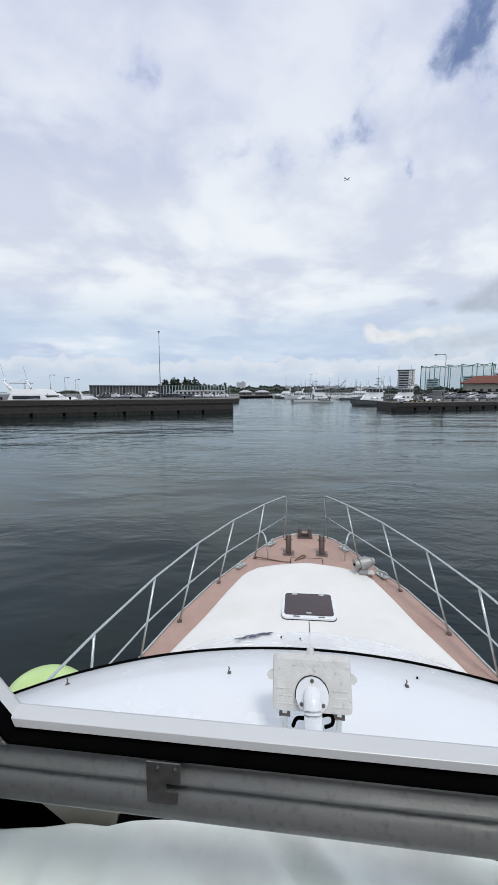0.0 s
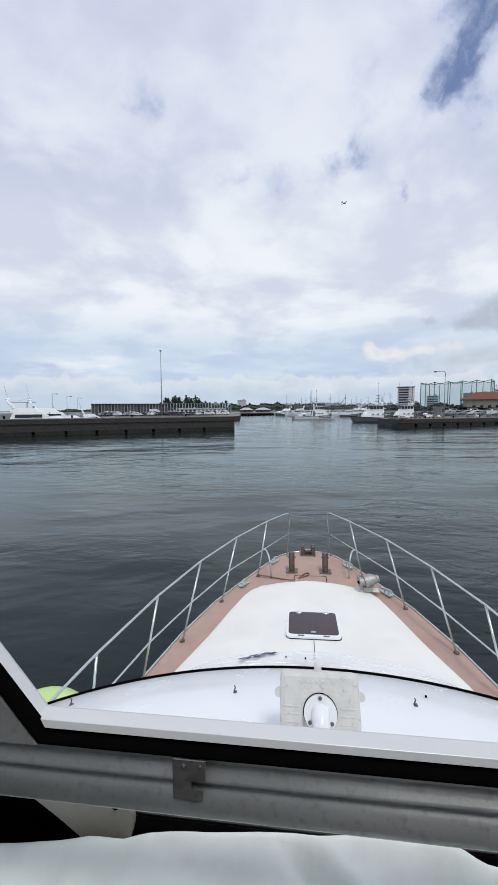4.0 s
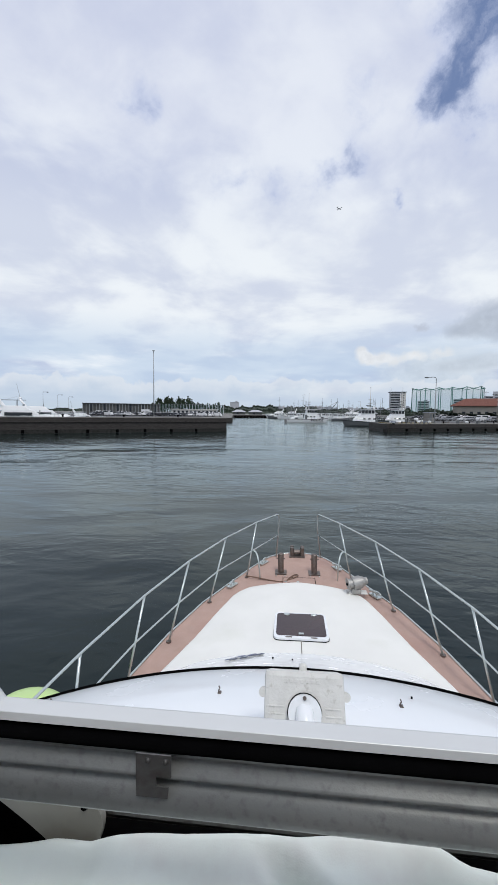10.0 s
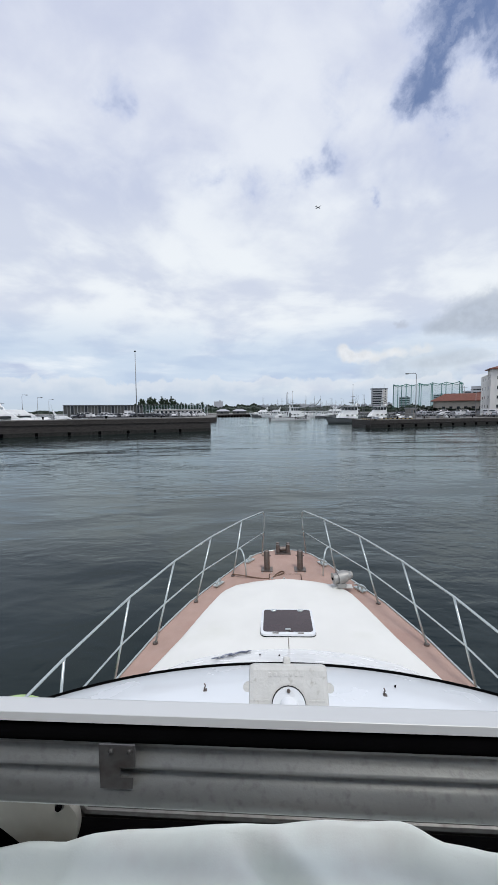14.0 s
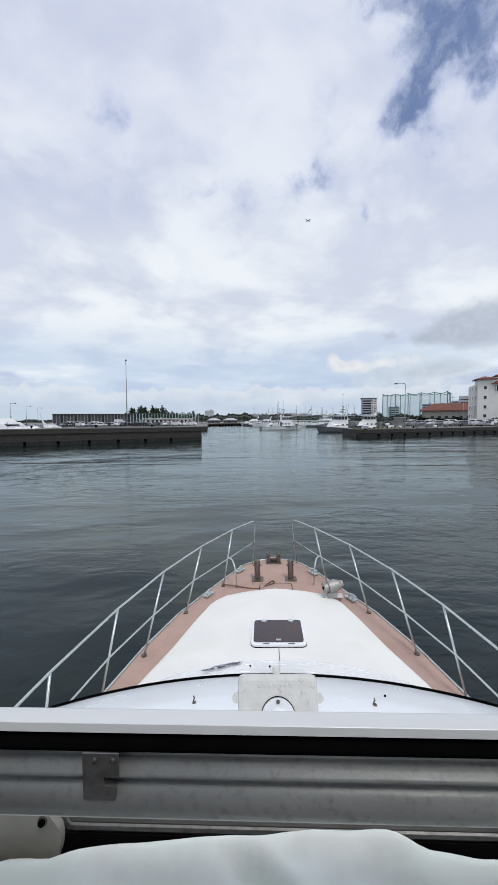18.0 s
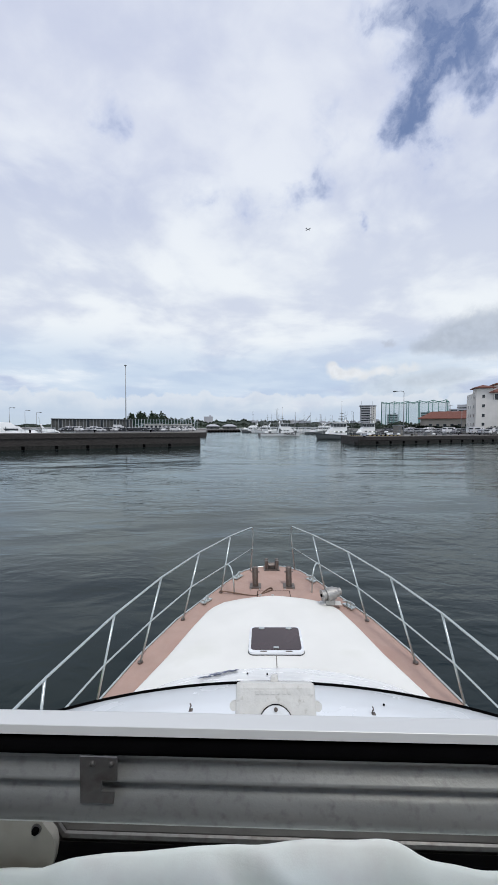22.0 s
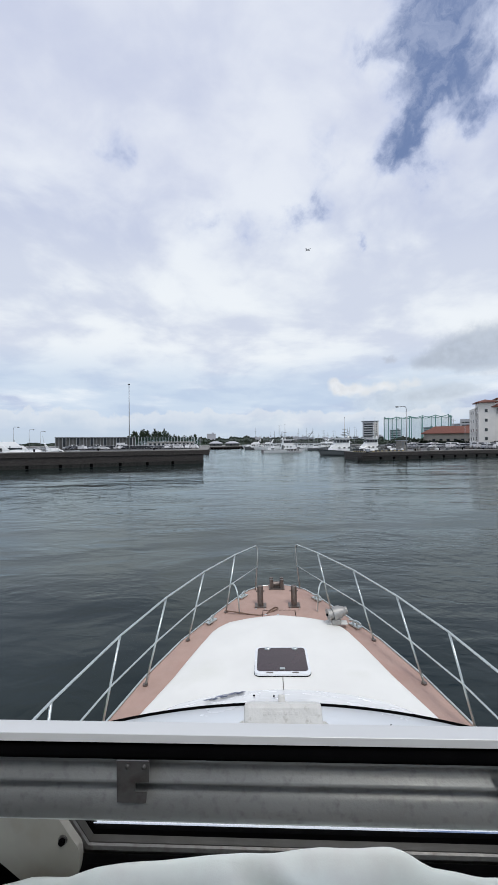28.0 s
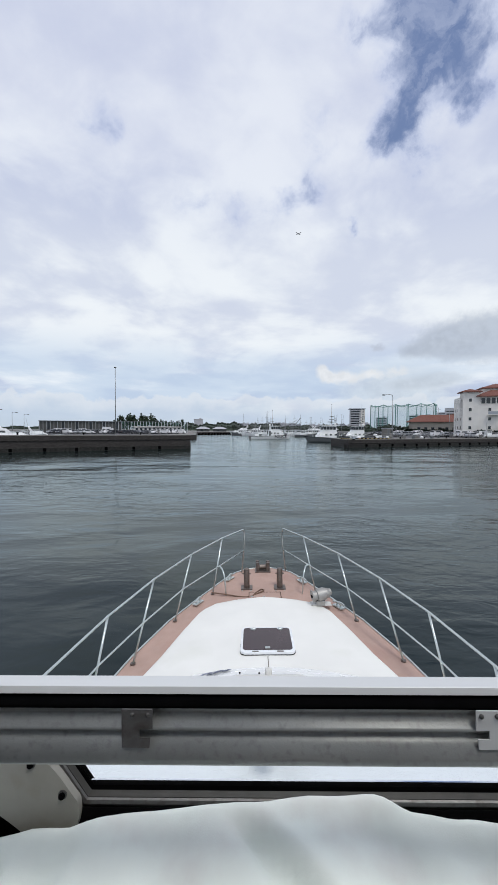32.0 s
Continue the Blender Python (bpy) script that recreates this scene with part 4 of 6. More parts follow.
# cloth thrown over the dashboard
CREST = [(-0.9, 3.049), (-0.5, 3.089), (-0.39, 3.107), (-0.338, 3.121), (-0.29, 3.12), (-0.25, 3.135), (-0.219, 3.143), (-0.16, 3.149), (-0.055, 3.155), (-0.003, 3.16), (0.03, 3.166), (0.1, 3.166), (0.122, 3.163), (0.16, 3.143), (0.227, 3.132), (0.9, 3.079)]


def cloth_top(x):
    return float(np.interp(x, [c[0] for c in CREST], [c[1] for c in CREST]))


rings = []
for j in range(60):
    v = j / 59
    row = []
    for i in range(140):
        x = -0.85 + 1.7 * i / 139
        y = 0.601 - 0.36 * v ** 1.25
        back = min(1.0, v / 0.13)
        fall = 0.585 - y
        z = cloth_top(x) - 0.13 * (1 - back) ** 2 - 0.40 * max(0, fall) + 0.35 * max(0, fall) ** 2
        w_ = min(1.0, max(0.0, (fall - 0.004) / 0.035))
        for c, lean, wide, deep in ((-0.080, 1.0, 0.016, 0.024), (-0.046, 1.0, 0.015, -0.008), (0.10, 0.6, 0.05, 0.014), (0.21, 0.4, 0.03, 0.012), (-0.28, -0.5, 0.03, 0.020), (-0.23, -0.7, 0.014, -0.006), (-0.37, -0.4, 0.025, 0.022), (-0.16, 0.3, 0.035, 0.010), (0.33, -0.6, 0.03, 0.02)):
            z -= deep * w_ * math.exp(-(((x - c - lean * fall) / wide) ** 2))
        z += 0.006 * noise.noise(Vector((x * 9, y * 16, 3))) + 0.003 * noise.noise(Vector((x * 25, y * 30, 8)))
        row.append((x, y, z))
    rings.append(row)
bm = loft(B(), rings)
cl = part("dash_cover", bm, M_CLOTH, None, smooth=True)
cl.matrix_world = BOAT
tagged(cl, "rumpled white cloth cover draped over the dark dashboard", "cloth")

# rope and fender, loose on the boat
pts = soft([(-0.60, 5.0, 1.64), (-0.50, 4.97, 1.645), (-0.30, 4.93, 1.65), (-0.12, 4.90, 1.652), (-0.02, 4.98, 1.66), (0.08, 5.05, 1.66), (0.03, 5.10, 1.66), (-0.06, 4.98, 1.67), (-0.10, 4.88, 1.655), (-0.04, 4.88, 1.655)], rounds=3)
ro = part("rope", tube(B(), [(p.x, p.y, deck_z(p.y) + 0.034 + 0.008 * math.sin(9 * p.x)) for p in pts], 0.008, 7), M_ROPE, None, smooth=True)
ro.matrix_world = BOAT
tagged(ro, "thin brown rope lying over the pink foredeck", "rope")
fe = thing("fender", BOAT @ pose(-2.02, 2.80, 1.30), "round lime green inflatable fender hung outside the rail", "fender")
part("ball", ball(B(), (0, 0, 0), 0.27, 32, 20, (1.3, 1, 1)), M_FENDER, fe, smooth=True)
part("eye", cyl(B(), (-0.36, 0, 0), 0.03, 0.05, 12, pose(0, 0, 0, 0, 90, 0)), M_BLUE, fe)
part("lanyard", tube(B(), [(0.33, 0, 0.04), (0.45, 0, 0.10), (0.56, 0, 0.13)], 0.006, 6), M_ROPE, fe)
# ---- harbour ----


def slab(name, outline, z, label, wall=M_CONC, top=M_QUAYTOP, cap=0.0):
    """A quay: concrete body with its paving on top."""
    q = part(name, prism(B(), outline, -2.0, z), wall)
    tagged(q, label, "quay", kind="structure")
    cx = sum(p[0] for p in outline) / len(outline)
    cy = sum(p[1] for p in outline) / len(outline)
    inner = [(x + (cx - x) * 0.004, y + (cy - y) * 0.004) for x, y in outline]
    part("paving", prism(B(), inner, z - 0.05, z + 0.006), top, q, "pale grey paving")
    return q


def along(a, b, n):
    return [(a[0] + (b[0] - a[0]) * k / n, a[1] + (b[1] - a[1]) * k / n) for k in range(n + 1)]


def fender_blocks(q, a, b, n, z, out):
    """Black rubber blocks on a quay face."""
    dx, dy = b[0] - a[0], b[1] - a[1]
    ln = math.hypot(dx, dy)
    for x, y in along(a, b, n)[1:]:
        part("rubber_block", rbox((0, 0, 0), (0.42, 0.35, 0.5), 0.05, Matrix.Translation((x + out[0] * 0.1, y + out[1] * 0.1, z)) @ Matrix.Rotation(math.atan2(dy, dx), 4, "Z")), M_BLACK, q)


A, Bq = (-11.6, 71.0), (-80.5, 28.2)
nx, ny = -0.528, 0.849
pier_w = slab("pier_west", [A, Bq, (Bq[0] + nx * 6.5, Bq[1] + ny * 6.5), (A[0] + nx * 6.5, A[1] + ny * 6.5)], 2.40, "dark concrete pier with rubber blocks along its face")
fender_blocks(pier_w, (A[0] - 1.2, A[1] - 0.75), Bq, 18, 0.30, (0.5, -0.8))
slab("quay_marina", [(-19.5, 132), (-42, 109), (-150, 0), (-260, 60), (-150, 300), (-60, 262), (-33, 228)], 1.5, "dark concrete marina quay")
quay_f = slab("quay_far", [(-33, 228), (-7.2, 262), (60, 330), (240, 330), (900, 900), (500, 1500), (-500, 1500), (-260, 60.1), (-150, 300), (-60, 262)], 1.6, "far concrete quay with dark arches")
P1, P2, P3 = (18.6, 77.7), (17.2, 88.0), (57.3, 97.2)
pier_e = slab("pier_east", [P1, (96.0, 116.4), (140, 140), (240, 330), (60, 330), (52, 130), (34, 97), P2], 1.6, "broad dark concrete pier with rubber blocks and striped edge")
fender_blocks(pier_e, (19.5, 78.1), (96.0, 116.4), 24, 0.40, (0.45, -0.9))


def again(ob, parent, m, name=""):
    """The same mesh once more, as a part of its own."""
    o = new(name or ob.name.split(".")[0], ob.data)
    o.parent = parent
    o.matrix_local = m
    return o


def spot(az, dist, z=0.0):
    a = radians(az)
    return Vector((-0.1 + dist * math.sin(a), 0.2 + dist * math.cos(a), z))


def turned(p, deg):
    return Matrix.Translation(p) @ Matrix.Rotation(radians(deg), 4, "Z")


def glow_free_net():
    m = bpy.data.materials.new("green_netting")
    m.use_nodes = True
    b = m.node_tree.nodes["Principled BSDF"]
    b.inputs["Base Color"].default_value = (0.06, 0.19, 0.165, 1)
    b.inputs["Roughness"].default_value = 0.9
    n = m.node_tree.nodes.new("ShaderNodeTexNoise")
    n.inputs["Scale"].default_value = 0.12
    r = m.node_tree.nodes.new("ShaderNodeMapRange")
    for i, v in enumerate((0.35, 0.65, 0.12, 0.30)):
        r.inputs[i + 1].default_value = v
    m.node_tree.links.new(n.outputs["Fac"], r.inputs[0])
    m.node_tree.links.new(r.outputs[0], b.inputs["Alpha"])
    return m


M_NET = glow_free_net()
M_CARW = material("white_car_paint", (0.68, 0.68, 0.69), 0.3, scale=1, vary=0.03, object_random=0.1)
M_CARG = material("silver_car_paint", (0.30, 0.31, 0.33), 0.3, 0.3, scale=1, vary=0.05, object_random=0.3)
M_CARD = material("dark_car_paint", (0.035, 0.037, 0.045), 0.3, scale=1, vary=0.1, object_random=0.4)
M_TYRE = material("tyre", (0.02, 0.02, 0.02), 0.9, scale=6, vary=0.1)
M_LETTER = material("black_lettering", (0.015, 0.015, 0.02), 0.5, scale=3, vary=0.05)
M_CONCPALE = material("pale_concrete", (0.20, 0.19, 0.175), 0.9, scale=0.4, vary=0.15, bump=0.4, bump_scale=3, stain=(0.11, 0.10, 0.09), stain_scale=0.4)
# Distance haze is mixed into this blue-grey base colour.
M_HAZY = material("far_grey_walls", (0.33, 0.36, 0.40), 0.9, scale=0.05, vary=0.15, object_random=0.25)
M_ALGAE = material("tidal_band", (0.009, 0.009, 0.007), 0.8, scale=1.5, vary=0.4, bump=0.5, bump_scale=5)

# tide-stained foot and coping of the two piers
for q, a, b_, z in ((pier_w, A, Bq, 2.40), (pier_e, P1, (96.0, 116.4), 1.6)):
    dx, dy = b_[0] - a[0], b_[1] - a[1]
    ln = math.hypot(dx, dy)
    ang = math.atan2(dy, dx)
    mm = Matrix.Translation(((a[0] + b_[0]) / 2, (a[1] + b_[1]) / 2, 0)) @ Matrix.Rotation(ang, 4, "Z")
    s = -1 if q is pier_e else 1
    part("tidal_band", rbox((0, s * 0.05, 0.24), (ln, 0.16, 0.70), 0.02, mm), M_ALGAE, q, "dark weed-stained band at the waterline")
    part("ledge", rbox((0, s * 0.06, z - 0.66), (ln, 0.22, 0.12), 0.03, mm), M_CONC, q)
    n = int(ln / 4.4)
    for k in range(n):
        u = -ln / 2 + ln / n * (k + 0.5)
        part("coping", rbox((u, -s * 0.25, z + 0.05), (ln / n - 0.05, 0.55, 0.14), 0.02, mm), M_CONCPALE, q)
part("end_face_band", rbox(((P1[0] + P2[0]) / 2 - 0.02, (P1[1] + P2[1]) / 2, 0.24), (0.16, 10.2, 0.7), 0.02, None), M_ALGAE, pier_e)


# ---- lamps and poles ----
def mast(name, p, top, r, label, head="globe", arm=0.0, parent_group="harbour lamps"):
    t = thing(name, Matrix.Translation(p), label, "street lamp" if head else "pole", parent_group)
    h = top - p[2]
    part("pole", tube(B(), [(0, 0, 0), (0, 0, h * 0.5), (0, 0, h - (1.2 if arm else 0))], [r, r * 0.8, r * 0.6], 10), M_POLE, t, smooth=True)
    part("base", rbox((0, 0, 0.06), (r * 5, r * 5, 0.12), 0.02), M_CONCPALE, t)
    if head == "globe":
        part("lamp_head", ball(B(), (0, 0, h + 0.05), 0.20, 14, 8, (1, 1, 0.55)), M_GREYPAINT, t, smooth=True)
    elif head:
        pts = soft([(0, 0, h - 1.25), (0, 0, h - 0.2), (-0.25 * abs(arm) * (1 if arm > 0 else -1), 0, h), (-arm, 0, h - 0.1)], rounds=3)
        part("arm", tube(B(), pts, r * 0.6, 8), M_POLE, t, smooth=True)
        part("lamp_head", ball(B(), (-arm - 0.25 * (1 if arm > 0 else -1), 0, h - 0.12), 0.42, 14, 8, (1, 0.4, 0.35)), M_GREYPAINT, t, smooth=True)
    return t


mast("lamp_post", (-23.1, 64.9, 2.40), 13.6, 0.085, "tall slim grey lamp post on the concrete pier")
mast("street_lamp", (30.0, 85.6, 1.6), 11.3, 0.11, "grey street lamp with a curved arm on the pier", "arm", 1.7)
for az, d, top in ((-33.6, 150, 9.5), (-31.9, 165, 9.2), (-30.6, 180, 9.0)):
    mast("street_lamp", spot(az, d, 1.5), top, 0.10, "thin grey street lamp behind the marina", "arm", -1.4)
for az, d, top in ((9.9, 330, 13.0), (22.5, 260, 11.0), (26.4, 190, 12.0)):
    mast("street_lamp", spot(az, d, 1.6), top, 0.12, "distant street lamp with a curved arm", "arm", 1.6)
for az, d, top in ((25.1, 230, 15.5), (12.6, 420, 20.0), (4.6, 300, 11.5), (2.0, 290, 17.0), (8.2, 360, 15.0)):
    t = mast("utility_pole", spot(az, d, 1.6), top, 0.16, "grey utility pole with a cross arm", "", 0, "utility poles")
    part("cross_arm", rbox((0, 0, top - 2.4), (2.6, 0.12, 0.12), 0.02), M_POLE, t)
wz_ = thing("marker_post", Matrix.Translation((-13.0, 71.2, 2.40)), "thin yellowish marker post on the pier end", "post")
part("post", tube(B(), [(0, 0, 0), (0, 0, 1.7)], 0.04, 8), M_CONCPALE, wz_)
part("foot", cyl(B(), (0, 0, 0.05), 0.14, 0.1, 10), M_CONCPALE, wz_)


# ---- boats ----
def hull_rings(L, w, f_bow, f_stern, rake=0.8):
    rings = []
    for t in (1.0, 0.985, 0.95, 0.88, 0.78, 0.62, 0.4, 0.15, 0.0):
        hw = w / 2 * (1 - max(0, (t - 0.35) / 0.65) ** 2.4) ** 0.75 if t < 1 else 0.02
        z = f_stern + (f_bow - f_stern) * t ** 2
        ring = []
        for k in range(-4, 5):
            a = abs(k) / 4
            s = (k > 0) - (k < 0)
            ring.append((L * (t - 0.5) - rake * (1 - a) * t ** 3, s * hw * (0.92 + 0.08 * a) * (a ** 0.10 if a else 0), -0.4 + (z + 0.4) * a))
        rings.append(ring)
    return rings


def deck_of(rings, dz=-0.02):
    bm = B()
    loft(bm, [[(r[0][0], r[0][1] * 0.98, r[0][2] + dz), (r[-1][0], r[-1][1] * 0.98, r[-1][2] + dz)] for r in rings])
    bm.verts.ensure_lookup_table()
    r = rings[-1]
    bm.faces.new([bm.verts.new(p) for p in r])
    return bm


def cabin(x0, x1, w, z0, z1, slope=0.5, taper=0.85):
    """A deckhouse with raked ends."""
    bm = B()
    lo = [(x0, -w / 2, z0), (x1, -w / 2 * taper, z0), (x1, w / 2 * taper, z0), (x0, w / 2, z0)]
    hi = [(x0 + slope * 0.4, -w / 2 * 0.88, z1), (x1 - slope, -w / 2 * taper * 0.88, z1), (x1 - slope, w / 2 * taper * 0.88, z1), (x0 + slope * 0.4, w / 2 * 0.88, z1)]
    loft(bm, [lo, hi], close=True)
    bmesh.ops.bevel(bm, geom=list(bm.edges), offset=0.06, segments=2, affect="EDGES")
    return bm


def rail_of(rings, t, h, posts, mat=M_STEEL):
    for side in (0, -1):
        pts = [Vector(r[side]) for r in rings[1:7]]
        part("rail", tube(B(), [p + Vector((0, 0, h)) for p in pts], 0.025, 5), mat, t)
        for p in pts:
            part("rail_post", tube(B(), [p, p + Vector((0, 0, h))], 0.02, 5), mat, t)


def patrol_boat(p, deg, L, w, hull_mat, label, text="", bars=False, mast_h=5.0, grp="patrol boats"):
    t = thing("patrol_boat", turned(p, deg), label, "boat", grp)
    rings = hull_rings(L, w, 1.75, 1.15, 1.1)
    h = part("hull", loft(B(), rings), hull_mat, t, smooth=True)
    part("deck", deck_of(rings), M_QUAYTOP, t)
    for side in (0, -1):
        part("rub_rail", tube(B(), [Vector(r[side]) + Vector((0, 0, -0.12)) for r in rings], 0.06, 6), M_BLACK, t)
    k = L / 15.0
    o = 1.5 * k
    c1 = part("deckhouse", cabin(o - 2.5 * k, o + 3.2 * k, w * 0.70, 1.15, 2.95, 1.1), M_BOATWHITE, t)
    c2 = part("wheelhouse", cabin(o - 1.9 * k, o + 1.8 * k, w * 0.62, 2.9, 4.7, 0.5), M_BOATWHITE, t, "white wheelhouse with dark windows")
    for s in (-1, 1):
        for j in range(4):
            part("window", rbox((o - 1.30 * k + j * 0.80 * k, s * w * 0.288, 4.0), (0.66 * k, 0.20, 0.84), 0.04), M_DARKGLASS, c2)
        for j in range(3):
            part("porthole", rbox((o - 1.6 * k + j * 1.2 * k, s * w * 0.335, 2.15), (0.55 * k, 0.18, 0.42), 0.04), M_DARKGLASS, c1)
        part("door", rbox((o - 2.15 * k, s * w * 0.335, 2.05), (0.7, 0.10, 1.6), 0.03), M_GREYPAINT, c1)
    for j in (-1, 0, 1):
        part("windscreen", rbox((o + 1.50 * k, j * w * 0.165, 4.0), (0.36, w * 0.15, 0.86), 0.03), M_DARKGLASS, c2)
    part("visor", rbox((o - 0.1 * k, 0, 4.74), (4.0 * k, w * 0.66, 0.12), 0.04), M_BOATWHITE, c2)
    m = part("mast", tube(B(), [(o - 0.9 * k, 0, 4.7), (o - 0.9 * k, 0, 4.7 + mast_h * 0.5), (o - 0.9 * k, 0, 4.7 + mast_h)], [0.22, 0.14, 0.05], 8), M_BOATWHITE, t, "white signal mast")
    for z, ww in ((5.5, 1.9), (6.4, 1.4), (7.3, 1.0)):
        part("yard", rbox((o - 0.9 * k, 0, z), (0.9, ww, 0.10), 0.01), M_GREYPAINT, m)
    part("radar", rbox((o - 0.55 * k, 0, 5.75), (0.9, 1.6, 0.18), 0.04), M_GREYPAINT, m)
    part("dome", ball(B(), (o - 1.7 * k, 0.5, 5.1), 0.36, 12, 8), M_BOATWHITE, m, smooth=True)
    for s in (-1, 1):
        part("antenna", tube(B(), [(o - 1.8 * k, s * 0.8, 4.7), (o - 2.0 * k, s * 0.85, 7.8)], 0.04, 5), M_GREYPAINT, m)
    part("lantern", ball(B(), (o - 0.9 * k, 0, 4.75 + mast_h), 0.14, 8, 6), M_GREYPAINT, m)
    part("deck_winch", cyl(B(), (o + 4.0 * k, 0, 1.75), 0.5, 0.7, 14), M_GREYPAINT, t, "grey deck winch housing")
    rail_of(rings, t, 0.8, 5)
    part("stern_locker", rbox((-5.2 * k, 0, 1.5), (1.4, w * 0.5, 0.75), 0.06), M_BOATWHITE, t)
    part("life_raft", cyl(B(), (-3.8 * k, 0.7, 2.0), 0.3, 1.1, 12, pose(0, 0, 0, 0, 90, 0)), M_BOATWHITE, t)
    if text:
        cu = bpy.data.curves.new("lettering", "FONT")
        cu.body, cu.size, cu.extrude, cu.align_x, cu.space_character = text, 1.10, 0.03, "CENTER", 1.25
        cu.offset = 0.05
        cu.materials.append(M_LETTER)
        o = new("lettering", cu)
        o.parent = t
        o.matrix_local = Matrix.Translation((0.20 * L, -w / 2 * 0.99 - 0.05, 0.62)) @ Matrix.Rotation(radians(90), 4, "X") @ Matrix.Rotation(radians(-4), 4, "Y")
    if bars:
        for j, ww in enumerate((0.42, 0.42, 0.25, 0.25, 0.42)):
            part("hull_mark", rbox((0.18 * L + j * 0.62, -w / 2 * 0.965 + 0.035 * j, 0.75), (ww, 0.05, 0.55), 0.01), M_BOATWHITE, t)
    return t


patrol_boat(Vector((6.0, 141.0, 0)), 14, 15.5, 3.8, M_BOATWHITE, "white police launch with black lettering moored in the channel", "POLICE", mast_h=5.5)
patrol_boat(Vector((22.5, 111.0, 0)), 188, 17.0, 4.2, M_GREYPAINT, "grey-hulled patrol boat with a white wheelhouse beside the pier", bars=True, mast_h=5.8)
patrol_boat(Vector((33.4, 122.0, 0)), 186, 16.0, 4.2, M_GREYPAINT, "second grey patrol boat with a white wheelhouse", mast_h=5.2)


def cruiser(m, L, label, grp="moored yachts"):
    """A white flybridge cruiser."""
    t = thing("motor_cruiser", m, label, "boat", grp)
    k = L / 12.0
    rings = hull_rings(L, 3.7 * k, 2.0 * k, 1.25 * k, 1.6)
    part("hull", loft(B(), rings), M_BOATWHITE, t, smooth=True)
    part("deck", deck_of(rings), M_BOATWHITE, t)
    part("trunk", cabin(0.5 * k, 4.4 * k, 2.2 * k, 1.35 * k, 2.2 * k, 1.6 * k, 0.6), M_BOATWHITE, t)
    c = part("saloon", cabin(-4.2 * k, 2.4 * k, 2.9 * k, 1.25 * k, 2.85 * k, 1.9 * k), M_BOATWHITE, t, "raked white saloon")
    for s in (-1, 1):
        part("side_window", rbox((-1.4 * k, s * 1.37 * k, 2.25 * k), (3.6 * k, 0.06, 0.5 * k), 0.05, None), M_DARKGLASS, c)
        part("hull_window", rbox((2.2 * k, s * 1.60 * k, 1.25 * k), (1.3 * k, 0.06, 0.16 * k), 0.03, None), M_DARKGLASS, t)
    part("windscreen", rbox((1.35 * k, 0, 2.35 * k), (0.06, 2.2 * k, 0.95 * k), 0.03), M_DARKGLASS, c)
    f = part("flybridge", cabin(-3.9 * k, 0.2 * k, 2.5 * k, 2.8 * k, 3.5 * k, 0.9 * k), M_BOATWHITE, t)
    part("fly_screen", rbox((-0.75 * k, 0, 3.6 * k), (0.05, 2.0 * k, 0.35 * k), 0.02), M_DARKGLASS, f)
    a = part("radar_arch", tube(B(), soft([(-3.4 * k, -1.1 * k, 3.4 * k), (-4.2 * k, -1.0 * k, 4.6 * k), (-4.2 * k, 1.0 * k, 4.6 * k), (-3.4 * k, 1.1 * k, 3.4 * k)], rounds=2), 0.14 * k, 8), M_BOATWHITE, t, smooth=True)
    part("radar_dome", ball(B(), (-4.2 * k, 0, 4.85 * k), 0.28 * k, 12, 8, (1, 1, 0.6)), M_BOATWHITE, a, smooth=True)
    part("aerial", tube(B(), [(-4.2 * k, 0.7 * k, 4.6 * k), (-4.7 * k, 0.7 * k, 7.2 * k)], 0.025, 5), M_POLE, a)
    rail_of(rings, t, 0.65 * k, 5)
    return t


def work_boat(m, L, label, grp="moored fishing boats", paint=M_BOATWHITE):
    """A small white fishing boat with a wheelhouse aft and a mast."""
    t = thing("fishing_boat", m, label, "boat", grp)
    k = L / 9.0
    rings = hull_rings(L, 2.6 * k, 1.55 * k, 0.85 * k, 0.9)
    part("hull", loft(B(), rings), paint, t, smooth=True)
    part("deck", deck_of(rings), M_QUAYTOP, t)
    c = part("wheelhouse", cabin(-2.3 * k, 0.3 * k, 1.7 * k, 0.8 * k, 2.6 * k, 0.35 * k), M_BOATWHITE, t)
    for s in (-1, 1):
        for j in (0, 1):
            part("window", rbox((-1.5 * k + j * 0.9 * k, s * 0.79 * k, 2.1 * k), (0.6 * k, 0.05, 0.45 * k), 0.03), M_DARKGLASS, c)
    part("windscreen", rbox((0.05 * k, 0, 2.1 * k), (0.06, 1.2 * k, 0.5 * k), 0.03), M_DARKGLASS, c)
    part("roof", rbox((-1.1 * k, 0, 2.65 * k), (2.7 * k, 1.9 * k, 0.08), 0.03), M_BOATWHITE, c)
    mm_ = part("mast", tube(B(), [(-2.0 * k, 0, 2.6 * k), (-2.0 * k, 0, 6.2 * k)], [0.06, 0.03], 6), M_POLE, t)
    part("stay", tube(B(), [(-2.0 * k, 0, 6.0 * k), (4.0 * k, 0, 1.6 * k)], 0.012, 4), M_POLE, mm_)
    part("bow_rail", tube(B(), [(L * 0.28, -0.9 * k, 1.9 * k), (L * 0.46, 0, 2.15 * k), (L * 0.28, 0.9 * k, 1.9 * k)], 0.025, 5), M_STEEL, t)
    part("awning_frame", rbox((-3.3 * k, 0, 2.2 * k), (1.6 * k, 1.8 * k, 0.05), 0.02), M_GREYPAINT, t)
    return t


c0 = cruiser(turned(Vector((-49.6, 76.5, 0)), 32), 14.5, "large white flybridge cruiser moored behind the pier")
